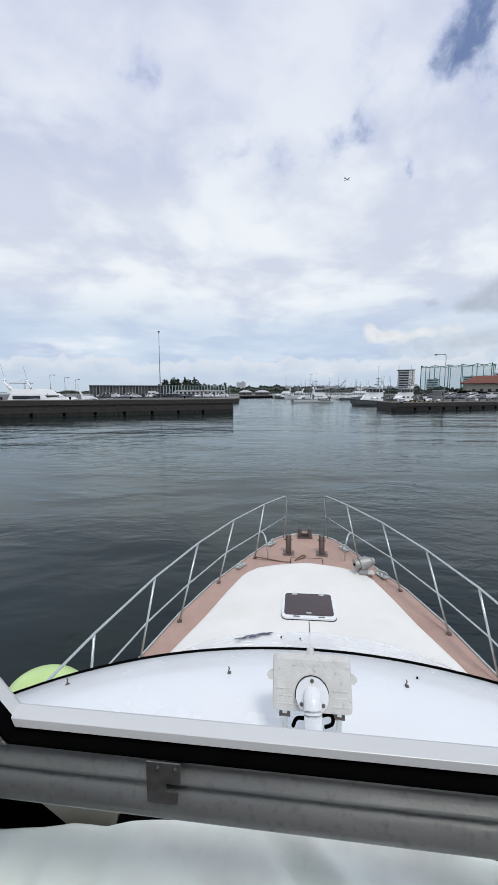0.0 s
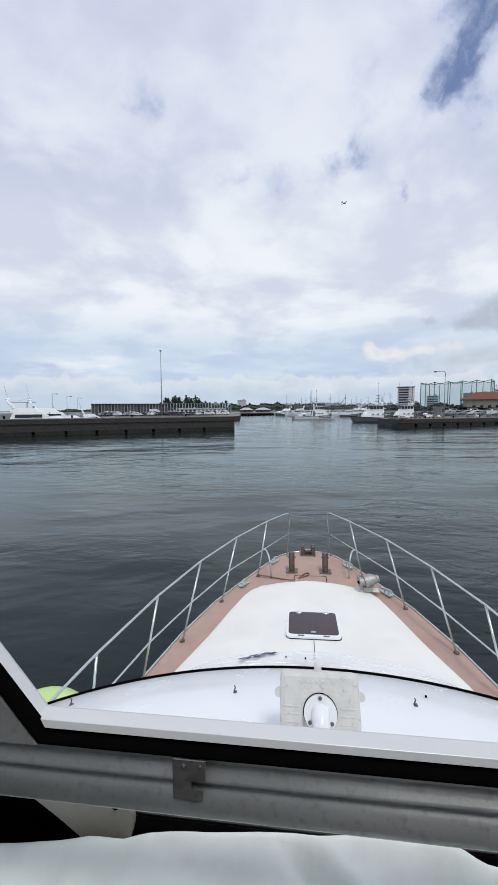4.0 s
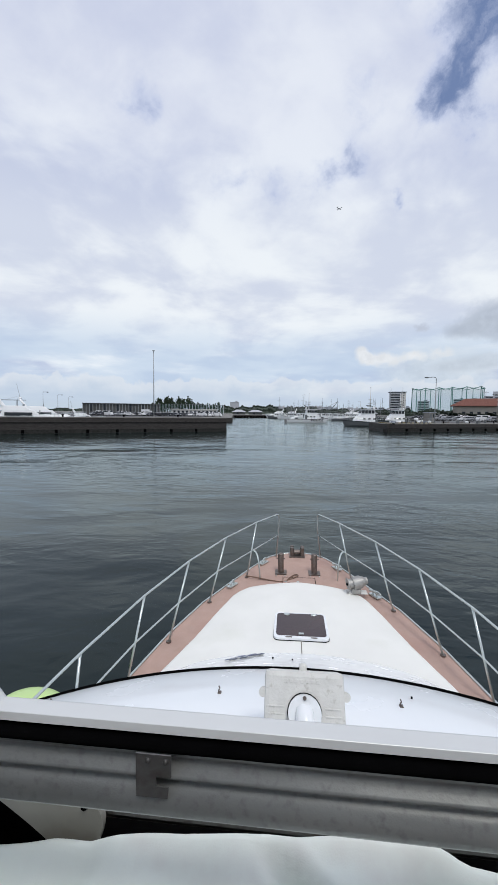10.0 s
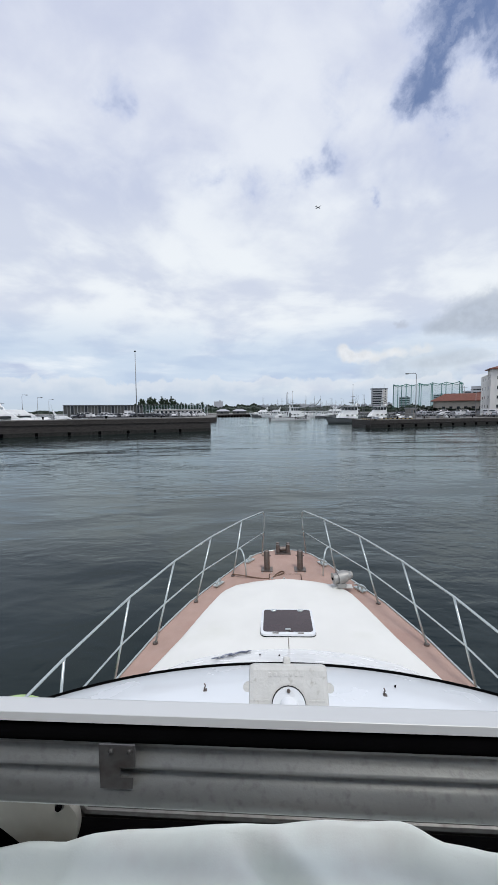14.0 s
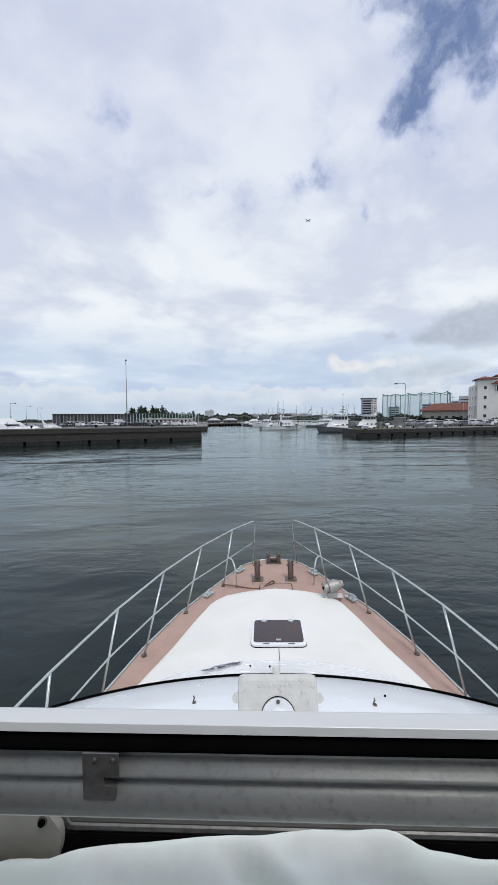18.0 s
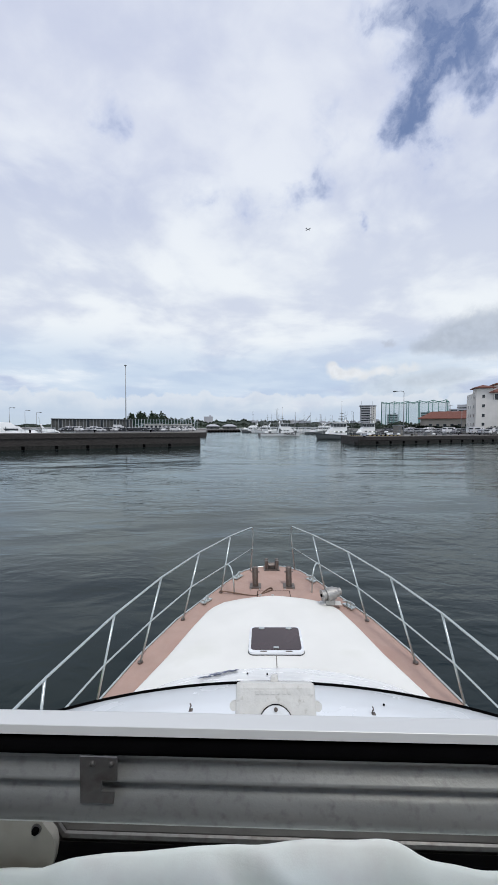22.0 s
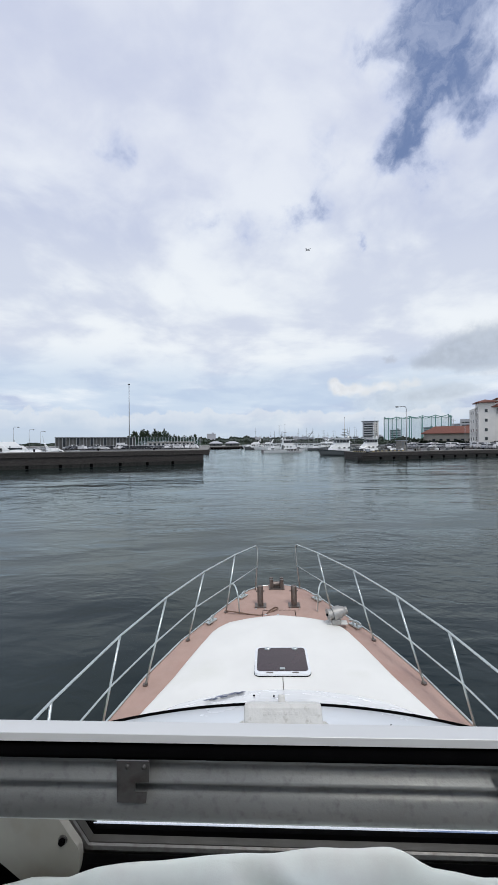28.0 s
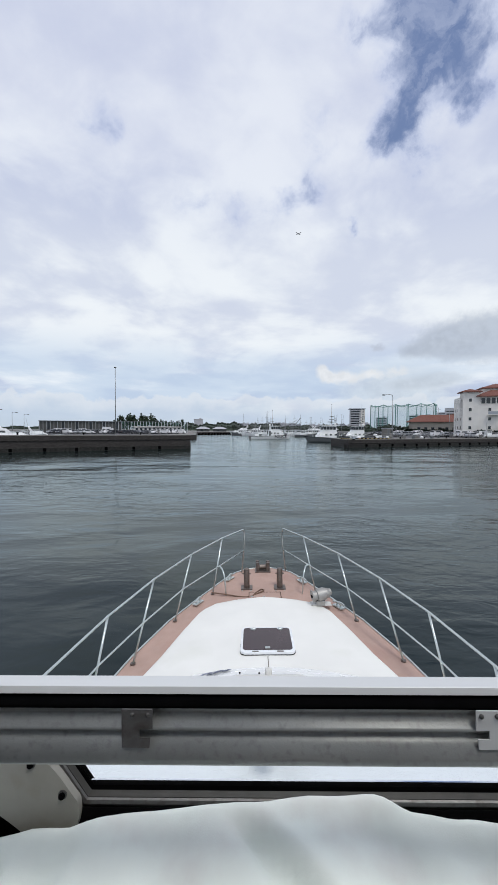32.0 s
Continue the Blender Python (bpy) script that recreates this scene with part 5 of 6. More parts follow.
c1 = copy_thing(c0, turned(Vector((-47.8, 68.0, 0)), 31))
tagged(c1, "white flybridge cruiser with a long raked bow")
cruiser(turned(Vector((-51.5, 95.3, 0)), 41), 9.5, "white motor yacht moored along the marina quay")
c3 = cruiser(turned(spot(-2.0, 240.0), 200), 14.0, "distant white motor yacht by the far quay")
for az, d, deg in ((-0.2, 232, 170), (7.9, 250, 150), (9.6, 236, 20)):
    copy_thing(c3, turned(spot(az, d), deg))
w0 = work_boat(turned(spot(-0.4, 215), 160), 11.0, "white fishing boat with a mast moored in the marina")
random.seed(11)
for k in range(26):
    az = -1.0 + 11.0 * k / 25 + random.uniform(-0.2, 0.2)
    copy_thing(w0, turned(spot(az, random.uniform(195, 262)), random.choice((0, 180)) + random.uniform(-35, 35)))


w1 = work_boat(turned(spot(1.6, 198), 20), 10.0, "dark-hulled fishing boat moored in the marina", paint=M_GREYPAINT)
for k in range(22):
    az = -2.0 + 13.0 * k / 21 + random.uniform(-0.25, 0.25)
    copy_thing(w1, turned(spot(az, random.uniform(185, 270)), random.choice((0, 180)) + random.uniform(-30, 30)))


# ---- cars ----
def car(m, paint, label, grp="parked cars", van=False):
    t = thing("parked_car", m, label, "car", grp)
    hgt = 1.85 if van else 1.42
    prof = [(-2.1, 0.32), (-2.15, 0.75), (-2.0, 0.95), (-1.75, hgt - 0.06), (-1.3, hgt), (0.35 if not van else 1.3, hgt), (1.05 if not van else 1.75, 0.98), (1.95, 0.82), (2.1, 0.6), (2.08, 0.32)]
    bm = B()
    loft(bm, [[(x, y, z) for x, z in prof] for y in (-0.82, 0.82)], close=True)
    bmesh.ops.bevel(bm, geom=list(bm.edges), offset=0.07, segments=1, affect="EDGES")
    part("body", bm, paint, t)
    for s in (-1, 1):
        part("side_glass", rbox((-0.35, s * 0.80, hgt - 0.30), (2.1, 0.06, 0.34), 0.02), M_DARKGLASS, t)
        for x in (-1.3, 1.3):
            wl = part("wheel", cyl(B(), (x, s * 0.76, 0.31), 0.31, 0.20, 14, pose(0, 0, 0, 90, 0, 0)), M_TYRE, t)
            part("rim", cyl(B(), (x, s * 0.865, 0.31), 0.18, 0.02, 10, pose(0, 0, 0, 90, 0, 0)), M_CARG, wl)
        part("headlight", rbox((2.08, s * 0.58, 0.68), (0.08, 0.32, 0.14), 0.03), M_ALULIGHT, t)
        part("tail_light", rbox((-2.12, s * 0.62, 0.80), (0.06, 0.22, 0.2), 0.02), M_REDTILE, t)
    part("windscreen", rbox((0.78 if not van else 1.55, 0, hgt - 0.26), (0.10, 1.35, 0.36), 0.02), M_DARKGLASS, t)
    part("rear_glass", rbox((-1.88, 0, hgt - 0.28), (0.08, 1.3, 0.32), 0.02), M_DARKGLASS, t)
    return t


far = Vector((-300, 300, 1.6))
protos = [car(turned(spot(19.4, 158, 1.61), 200), M_CARW, "white parked car on the harbour car park"),
          car(turned(spot(20.6, 160, 1.61), 200), M_CARD, "dark parked car on the harbour car park"),
          car(turned(spot(21.6, 158, 1.61), 195), M_CARG, "silver parked car on the harbour car park"),
          car(turned(spot(22.6, 161, 1.61), 197), M_CARW, "white parked van on the harbour car park", van=True)]
random.seed(5)
for k in range(26):
    az = 18.4 + 0.62 * k
    copy_thing(random.choice(protos + protos[1:3]), turned(spot(az, 168 - 1.6 * k + random.uniform(-3, 3), 1.61), random.choice((20, 200)) + random.uniform(-8, 8)))
for k in range(12):
    copy_thing(random.choice(protos + protos[1:3]), turned(spot(20 + 1.0 * k, 140 - 2.0 * k + random.uniform(-2, 2), 1.61), random.choice((20, 200)) + random.uniform(-5, 5)))
for k in range(30):
    copy_thing(random.choice(protos + protos[1:3]), turned(spot(17.2 + 0.68 * k, 182 - 1.9 * k + random.uniform(-2, 2), 1.61), random.choice((20, 200)) + random.uniform(-8, 8)))
for k in range(24):
    copy_thing(random.choice(protos + protos[1:3]), turned(spot(-27.2 + 0.72 * k, 158 + random.uniform(-3, 3), 1.51), random.choice((80, 260, 350)) + random.uniform(-6, 6)))
for k in range(24):
    copy_thing(random.choice(protos + protos[1:3]), turned(spot(-27.5 + 0.75 * k, 168 + random.uniform(-4, 8), 1.51), random.choice((80, 260)) + random.uniform(-6, 6)))

# boats and gear standing on land and on the pier
for az, d, deg in ((27.5, 124, 22), (31.0, 116, 14), (36.4, 112, 18)):
    w = copy_thing(w0, turned(spot(az, d, 1.95), deg))
    w.scale = (0.5, 0.5, 0.5)
    tagged(w, "white fishing boat standing ashore on a cradle", group="boats ashore")
    cr = thing("boat_cradle", turned(spot(az, d, 1.61), deg), "dark steel cradle under a boat ashore", "cradle", "boat cradles")
    for x in (-2.2, 1.6):
        part("beam", rbox((x, 0, 0.12), (0.25, 2.2, 0.24), 0.02), M_DULLSTEEL, cr)
        for s in (-1, 1):
            part("prop", tube(B(), [(x, s * 1.0, 0.2), (x, s * 1.25, 1.1)], 0.07, 6), M_DULLSTEEL, cr)
booth = thing("guard_booth", turned(Vector((31.5, 93.0, 1.606)), 27), "pale weathered booth standing on the pier", "booth")
part("body", rbox((0, 0, 1.15), (2.0, 1.6, 2.3), 0.05), M_CONCPALE, booth)
part("roof", rbox((0, 0, 2.36), (2.3, 1.9, 0.12), 0.03), M_HAZY, booth)
part("door", rbox((-0.5, -0.81, 1.0), (0.7, 0.05, 2.0), 0.01), M_GREYPAINT, booth)
part("window", rbox((0.5, -0.81, 1.6), (0.7, 0.05, 0.7), 0.02), M_DARKGLASS, booth)
rl = thing("pier_railing", turned(Vector((33.0, 90.5, 1.606)), 27), "long grey pipe railing along the pier", "railing")
for j in range(12):
    part("post", tube(B(), [(-9 + j * 1.8, 0, 0), (-9 + j * 1.8, 0, 1.1)], 0.035, 6), M_POLE, rl)
for z in (0.4, 0.75, 1.1):
    part("rail", tube(B(), [(-9, 0, z), (10.8, 0, z)], 0.03, 6), M_POLE, rl)
st = thing("striped_kerb", turned(Vector((19.3, 81.5, 1.606)), 97), "yellow and black striped kerb on the pier end", "kerb")
for j in range(14):
    part("stripe", rbox((-3.6 + j * 0.56, 0, 0.10), (0.54, 0.35, 0.2), 0.02), M_YELLOW if j % 2 else M_BLACK, st)
st2 = thing("striped_kerb", turned(Vector((24.5, 81.2, 1.74)), 26.6), "yellow and black striped kerb along the pier face", "kerb")
for j in range(16):
    part("stripe", rbox((-4.2 + j * 0.56, 0, 0.08), (0.54, 0.35, 0.16), 0.02), M_YELLOW if j % 2 else M_BLACK, st2)
random.seed(9)
for k in range(14):
    p = Vector((21.5, 82.5, 1.606)) + Vector((k * 1.9, k * 0.95, 0)) + Vector((random.uniform(-0.5, 0.5), random.uniform(0.8, 4.0), 0))
    kind_ = random.choice(("crate", "drum", "buoy"))
    if kind_ == "crate":
        t = thing("fish_crate", turned(p, random.uniform(0, 90)), "stacked plastic crate on the pier", "crate", "pier gear")
        part("body", rbox((0, 0, 0.25), (0.9, 0.6, 0.5), 0.03), random.choice((M_GREYPAINT, M_CONCPALE, M_HAZY)), t)
        part("lid", rbox((0, 0, 0.53), (0.94, 0.64, 0.06), 0.02), M_GREYPAINT, t)
    elif kind_ == "drum":
        t = thing("drum", Matrix.Translation(p), "dark steel drum standing on the pier", "drum", "pier gear")
        part("body", cyl(B(), (0, 0, 0.43), 0.29, 0.86, 16), M_GREYPAINT, t)
        for z in (0.28, 0.58):
            part("hoop", cyl(B(), (0, 0, z), 0.305, 0.04, 16), M_DULLSTEEL, t)
    else:
        t = thing("mooring_buoy", turned(p, random.uniform(0, 180)), "white mooring buoy lying on the pier", "buoy", "pier gear")
        part("float", ball(B(), (0, 0, 0.28), 0.28, 14, 10, (1.6, 1, 1)), M_BOATWHITE, t, smooth=True)
        part("eye", cyl(B(), (0.48, 0, 0.28), 0.06, 0.1, 8, pose(0, 0, 0, 0, 90, 0)), M_DULLSTEEL, t)
for a, b_, n, z in ((A, Bq, 9, 2.54), (P1, (96, 116.4), 12, 1.74)):
    for x, y in along(a, b_, n)[1:]:
        s = (nx * 0.25, ny * 0.25) if a is A else (-0.1, 0.25)
        t = thing("mooring_bollard", Matrix.Translation((x + s[0], y + s[1], z)), "short black iron bollard on the quay edge", "bollard", "quay bollards")
        part("post", cyl(B(), (0, 0, 0.15), 0.12, 0.30, 12), M_BLACK, t)
        part("head", ball(B(), (0, 0, 0.32), 0.19, 12, 8, (1, 1, 0.5)), M_BLACK, t, smooth=True)

# ---- far quay arches ----
for k in range(16):
    u = (k + 0.5) / 16
    x, y = -33 + 26 * u, 228 + 34.4 * u
    part("arch_opening", cyl(B(), (x + 0.3, y - 0.3, 0.3), 0.75, 0.8, 16, pose(0, 0, 0, 90, 0, 53)), M_BLACK, quay_f, "dark culvert arch")
for name, outline, z in (("car_park_east", [(24, 92), (60, 106), (138, 141), (238, 328), (62, 328), (54, 131)], 1.607), ("car_park_marina", [(-30, 124), (-44, 111), (-148, 6), (-250, 62), (-150, 296), (-62, 260), (-38, 226)], 1.507)):
    tagged(part(name, prism(B(), outline, z - 0.03, z + 0.004), M_ASPHALT), "dark worn asphalt car park", "ground", kind="structure")


# ---- long dark screen building and trees on the marina ----
def long_screen():
    a, b = spot(-28.9, 202), spot(-9.7, 208)
    ln = (b - a).length
    t = thing("long_hall", turned(Vector((a.x, a.y, 1.51)), math.degrees(math.atan2(b.y - a.y, b.x - a.x))), "long low dark-panelled hall with upright posts", "building")
    part("wall", rbox((ln * 0.26, 4, 2.6), (ln * 0.52, 8, 5.2), 0.02), M_TAUPE, t, "dark taupe panelled wall")
    part("roof_edge", rbox((ln * 0.26, 3.8, 5.3), (ln * 0.52 + 0.6, 9, 0.22), 0.03), M_GREYPAINT, t)
    part("top_rail", rbox((ln * 0.76, -0.25, 5.45), (ln * 0.48, 0.15, 0.15), 0.02), M_GREYPAINT, t)
    part("net_screen", loft(B(), [[(ln * 0.52, -0.2, 0.5), (ln, -0.2, 0.5)], [(ln * 0.52, -0.2, 5.4), (ln, -0.2, 5.4)]]), M_NET, t, "thin green netting")
    n = 46
    for k in range(n + 1):
        part("post", rbox((ln * k / n, -0.25, 2.75), (0.26, 0.26, 5.5), 0.02), M_CITY if k > 22 else M_POLE, t)
    for k in range(n):
        if k % 2 == 0 and k < n * 0.5:
            part("panel", rbox((ln * (k + 0.5) / n, -0.04, 3.2), (ln / n - 0.5, 0.08, 3.4), 0.02), M_DARKGLASS if k % 4 else M_TAUPE, t)
    return t


long_screen()
ka, kb = spot(-17.0, 186), spot(-10.6, 190)
kl = (kb - ka).length
ks = thing("kiosk_row", turned(Vector((ka.x, ka.y, 1.51)), math.degrees(math.atan2(kb.y - ka.y, kb.x - ka.x))), "long low white kiosk with dark openings", "building")
part("wall", rbox((kl / 2, 2, 1.4), (kl, 4, 2.8), 0.02), M_STUCCO, ks)
part("roof", rbox((kl / 2, 1.8, 2.9), (kl + 1, 5, 0.25), 0.04), M_STUCCO, ks)
for k in range(11):
    part("opening", rbox((kl * (k + 0.5) / 11, -0.03, 1.35), (kl / 11 - 0.9, 0.1, 1.9), 0.02), M_DARKGLASS, ks)
tr = thing("box_truck", turned(spot(-20.6, 172, 1.51), 70), "white box truck parked by the quay", "truck")
part("box", rbox((-0.6, 0, 1.7), (3.2, 1.8, 1.8), 0.05), M_CARW, tr)
part("cab", rbox((1.9, 0, 1.25), (1.3, 1.9, 1.6), 0.15), M_CARW, tr)
part("windscreen", rbox((2.53, 0, 1.6), (0.08, 1.6, 0.6), 0.03), M_DARKGLASS, tr)
for x in (-1.6, 1.7):
    for s in (-1, 1):
        part("wheel", cyl(B(), (x, s * 0.85, 0.4), 0.4, 0.25, 14, pose(0, 0, 0, 90, 0, 0)), M_TYRE, tr)


def tree(m, h, seed, label="dark slender pine with a ragged crown", grp="row of pines", dense=300, wide=2.5):
    random.seed(seed)
    t = thing("pine_tree", m, label, "tree", grp)
    bend = [Vector((random.uniform(-0.3, 0.3) * k, random.uniform(-0.3, 0.3) * k, h * k / 4)) for k in range(5)]
    part("trunk", tube(B(), bend, [0.22, 0.18, 0.14, 0.09, 0.03], 7), M_BARK, t, smooth=True)
    bm = B()
    limbs = []
    for k in range(13):
        z0 = h * random.uniform(0.22, 0.92)
        a = random.uniform(0, 6.3)
        r = wide * random.uniform(0.5, 1.2) * (1.15 - z0 / h)
        limbs.append((Vector((0, 0, z0)), Vector((math.cos(a) * r, math.sin(a) * r, z0 + random.uniform(0.2, 1.1)))))
        tube(bm, limbs[-1], [0.06, 0.02], 5)
    part("limbs", bm, M_BARK, t)
    bm = B()
    for k in range(dense):
        l = random.choice(limbs)
        p = l[0].lerp(l[1], random.uniform(0.35, 1.1)) + Vector((random.gauss(0, 0.33), random.gauss(0, 0.33), random.gauss(0, 0.4)))
        if random.random() < 0.15:
            p = Vector((random.gauss(0, 0.25), random.gauss(0, 0.25), h * random.uniform(0.85, 1.06)))
        s = random.uniform(0.18, 0.50)
        d1 = Vector((random.gauss(0, 1), random.gauss(0, 1), random.gauss(0, 1))).normalized() * s
        d2 = d1.cross(Vector((random.gauss(0, 1), random.gauss(0, 1), random.gauss(0, 1)))).normalized() * s * 0.7
        bm.faces.new([bm.verts.new(q) for q in (p - d1, p + d2, p + d1, p - d2)])
    part("crown", bm, M_FOLIAGE, t, "ragged dark green needles")
    return t


kinds = [tree(turned(spot(-18.6, 209, 1.51), 0), 7.6, 1), tree(turned(spot(-18.0, 212, 1.51), 0), 8.4, 2), tree(turned(spot(-17.0, 208, 1.51), 0), 7.2, 3), tree(turned(spot(-16.2, 211, 1.51), 0), 6.6, 4)]
random.seed(21)
for k in range(34):
    az = -19.6 + 9.4 * (k / 33) ** 1.05 + random.uniform(-0.15, 0.15)
    o = copy_thing(random.choice(kinds), Matrix.Translation(spot(az, random.uniform(207, 216), 1.51)) @ Matrix.Rotation(random.uniform(0, 6), 4, "Z"))
    f = random.uniform(0.8, 1.12) * (1.0 if az < -14 else 0.82)
    o.scale = (f, f, f)
for k in range(16):
    o = copy_thing(random.choice(kinds), Matrix.Translation(spot(-9.4 + 0.9 * k + random.uniform(-0.3, 0.3), random.uniform(300, 330), 1.61)) @ Matrix.Rotation(random.uniform(0, 6), 4, "Z"))
    o.scale = (0.6, 0.6, 0.5)
    tagged(o, "dark tree standing behind the far quay", group="trees behind the quay")


# ---- wooded ridge and distant town ----
def ridge(name, az0, az1, d0, d1, h, seed, label):
    n = 150
    bm = B()
    rows = []
    for j, (f, d) in enumerate(((0, d0), (0.55, d0 + 10), (1.0, d0 + 35), (0.9, d1), (0.0, d1 + 20))):
        row = []
        for i in range(n):
            az = az0 + (az1 - az0) * i / (n - 1)
            env = min(1, i / 8, (n - 1 - i) / 8)
            z = 1.0 + f * env * h * (0.72 + 0.5 * noise.noise(Vector((i * 0.06, seed, 0))) + 0.22 * noise.noise(Vector((i * 0.35, seed, j))) + 0.15 * noise.noise(Vector((i * 0.9, seed, j * 3))))
            row.append(spot(az, d, z))
        rows.append(row)
    loft(bm, rows)
    random.seed(seed)
    for k in range(5200):
        i, j = random.randrange(n - 1), random.choice((1, 2, 2, 2))
        p = Vector(rows[j][i]).lerp(Vector(rows[j][i + 1]), random.random()) + Vector((0, random.uniform(-6, 2), random.uniform(-1.5, 0.7)))
        s = random.uniform(0.35, 1.1)
        d_1 = Vector((random.gauss(0, 1), random.gauss(0, 1), random.gauss(0, 1))).normalized() * s
        d_2 = d_1.cross(Vector((random.gauss(0, 1), random.gauss(0, 1), random.gauss(0, 1)))).normalized() * s
        bm.faces.new([bm.verts.new(q) for q in (p - d_1, p + d_2, p + d_1, p - d_2)])
    return tagged(part(name, bm, M_HILL), label, "woods", kind="stuff")


ridge("far_woods", -10.5, 4.5, 420, 480, 10.5, 3, "low dark wooded ridge behind the far quay")
ridge("far_woods", 3.5, 17.0, 420, 480, 7.5, 8, "low hazy wooded ridge behind the town")
ridge("far_woods", -36.0, -24.0, 520, 560, 4.0, 14, "thin dark line of distant shore trees")
ridge("hedge", 17.5, 28.6, 192, 194, 4.4, 23, "dark clipped hedge in front of the storehouse")
ridge("hedge", 27.6, 44.0, 143, 144, 3.6, 27, "dark clipped hedge in front of the harbour office")
ridge("far_woods", 15.5, 36.0, 330, 350, 5.5, 17, "dark hedge and trees behind the car park")


def block(az, d, w, z, dep=12, mat=M_HAZY, label="pale distant town building", floors=True, base=1.59):
    p = spot(az, d, base)
    t = thing("town_building", turned(p, -az), label, "building", "distant town buildings")
    part("wall", rbox((0, 0, (z - base) / 2), (w, dep, z - base), 0.05), mat, t)
    part("parapet", rbox((0, 0, z - base + 0.15), (w + 0.4, dep + 0.4, 0.4), 0.05), M_CITY, t)
    n = max(1, int((z - base) / 3.4))
    for k in range(n if floors else 0):
        part("window_band", rbox((0, -dep / 2 - 0.03, 1.9 + k * 3.4), (w * 0.86, 0.12, 1.3), 0.02), M_DARKGLASS, t)
    part("roof_box", rbox((w * 0.2, 0, z - base + 1.1), (w * 0.25, dep * 0.3, 2.0), 0.05), mat, t)
    return t


random.seed(33)
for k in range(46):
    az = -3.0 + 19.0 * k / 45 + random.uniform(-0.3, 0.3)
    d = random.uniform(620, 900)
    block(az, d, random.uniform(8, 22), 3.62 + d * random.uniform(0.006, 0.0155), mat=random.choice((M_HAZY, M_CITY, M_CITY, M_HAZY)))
block(-8.05, 540, 12, 16.2, mat=M_CITY, label="white box-shaped building above the trees", floors=False)
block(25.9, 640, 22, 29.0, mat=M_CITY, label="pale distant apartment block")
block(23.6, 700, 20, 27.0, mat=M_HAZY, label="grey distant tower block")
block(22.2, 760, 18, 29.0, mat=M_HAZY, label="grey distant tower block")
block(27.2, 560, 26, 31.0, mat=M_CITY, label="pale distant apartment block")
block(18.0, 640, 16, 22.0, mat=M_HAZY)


# apartment tower with dark balconies
def tower():
    t = thing("apartment_tower", turned(spot(14.67, 500, 1.5), -8), "grey apartment tower with dark balconies and white end wall", "building")
    part("body", rbox((-2.0, 0, 13.5), (12, 14, 27), 0.1), M_CITY, t)
    part("end_wall", rbox((6.6, 0, 13.5), (5.0, 13.5, 27), 0.1), M_STUCCO, t, "white end wall")
    part("roof_slab", rbox((0, 0, 27.4), (19, 15, 0.8), 0.1), M_HAZY, t)
    for k in range(9):
        b = part("balcony", rbox((-2.2, -7.5, 2.2 + k * 2.9), (11.6, 1.4, 1.25), 0.05), M_CITY, t)
        part("recess", rbox((-2.2, -7.05, 3.55 + k * 2.9), (11.4, 0.2, 1.5), 0.02), M_DARKGLASS, b)
        part("window", rbox((6.6, -6.8, 3.2 + k * 2.9), (1.2, 0.15, 1.3), 0.02), M_DARKGLASS, t)
    for x in (-7, 6):
        part("aerial", tube(B(), [(x, 0, 27), (x, 0, 33)], 0.12, 5), M_POLE, t)
    return t


tower()


# practice-range net on tall green posts
def net():
    a, b = spot(16.55, 430), spot(24.55, 440)
    c, d = spot(17.6, 520), spot(24.9, 520)
    t = thing("practice_net", Matrix.Translation((0, 0, 0)), "tall green netting on steel posts over a practice range", "net")
    top = 31.0

    def run(p, q, n, f0=1.0, f1=1.0):
        for k in range(n + 1):
            u = p.lerp(q, k / n)
            f = f0 + (f1 - f0) * k / n
            part("post", tube(B(), [(u.x, u.y, 1.2), (u.x, u.y, top * f)], [0.5, 0.34], 8), M_GREENSTEEL, t, "green steel post")
            part("brace", tube(B(), [(u.x, u.y, top * f * 0.9), (u.x + 1.2, u.y, top * f)], 0.12, 5), M_GREENSTEEL, t)
        pts = []
        for k in range(n * 6 + 1):
            s = k / (n * 6)
            u = p.lerp(q, s)
            f = f0 + (f1 - f0) * s
            pts.append((u.x, u.y, top * f - 1.6 * math.sin(math.pi * (k % 6) / 6)))
        part("top_cable", tube(B(), pts, 0.34, 5), M_GREENSTEEL, t)
        bm = B()
        loft(bm, [[(x, y, 2.0) for x, y, z in pts], pts])
        part("netting", bm, M_NET, t, "thin green netting")

    run(a, b, 5, 0.94, 1.0)
    run(c, d, 6, 1.08, 1.10)
    run(a, c, 2, 0.94, 1.08)
    run(b, d, 2, 1.0, 1.10)


net()


# ---- harbour office with red tile roofs ----
def hip_roof(bm, x0, x1, y0, y1, z, h, over=0.8):
    x0, x1, y0, y1 = x0 - over, x1 + over, y0 - over, y1 + over
    r = min(x1 - x0, y1 - y0) / 2
    lo = [(x0, y0, z), (x1, y0, z), (x1, y1, z), (x0, y1, z)]
    if x1 - x0 >= y1 - y0:
        hi = [(x0 + r, (y0 + y1) / 2, z + h), (x1 - r, (y0 + y1) / 2, z + h), (x1 - r, (y0 + y1) / 2 + 0.01, z + h), (x0 + r, (y0 + y1) / 2 + 0.01, z + h)]
    else:
        hi = [((x0 + x1) / 2, y0 + r, z + h), ((x0 + x1) / 2 + 0.01, y0 + r, z + h), ((x0 + x1) / 2 + 0.01, y1 - r, z + h), ((x0 + x1) / 2, y1 - r, z + h)]
    under = [(x, y, z - 0.25) for x, y, z in lo]
    loft(bm, [under, lo, hi], close=True)
    return bm


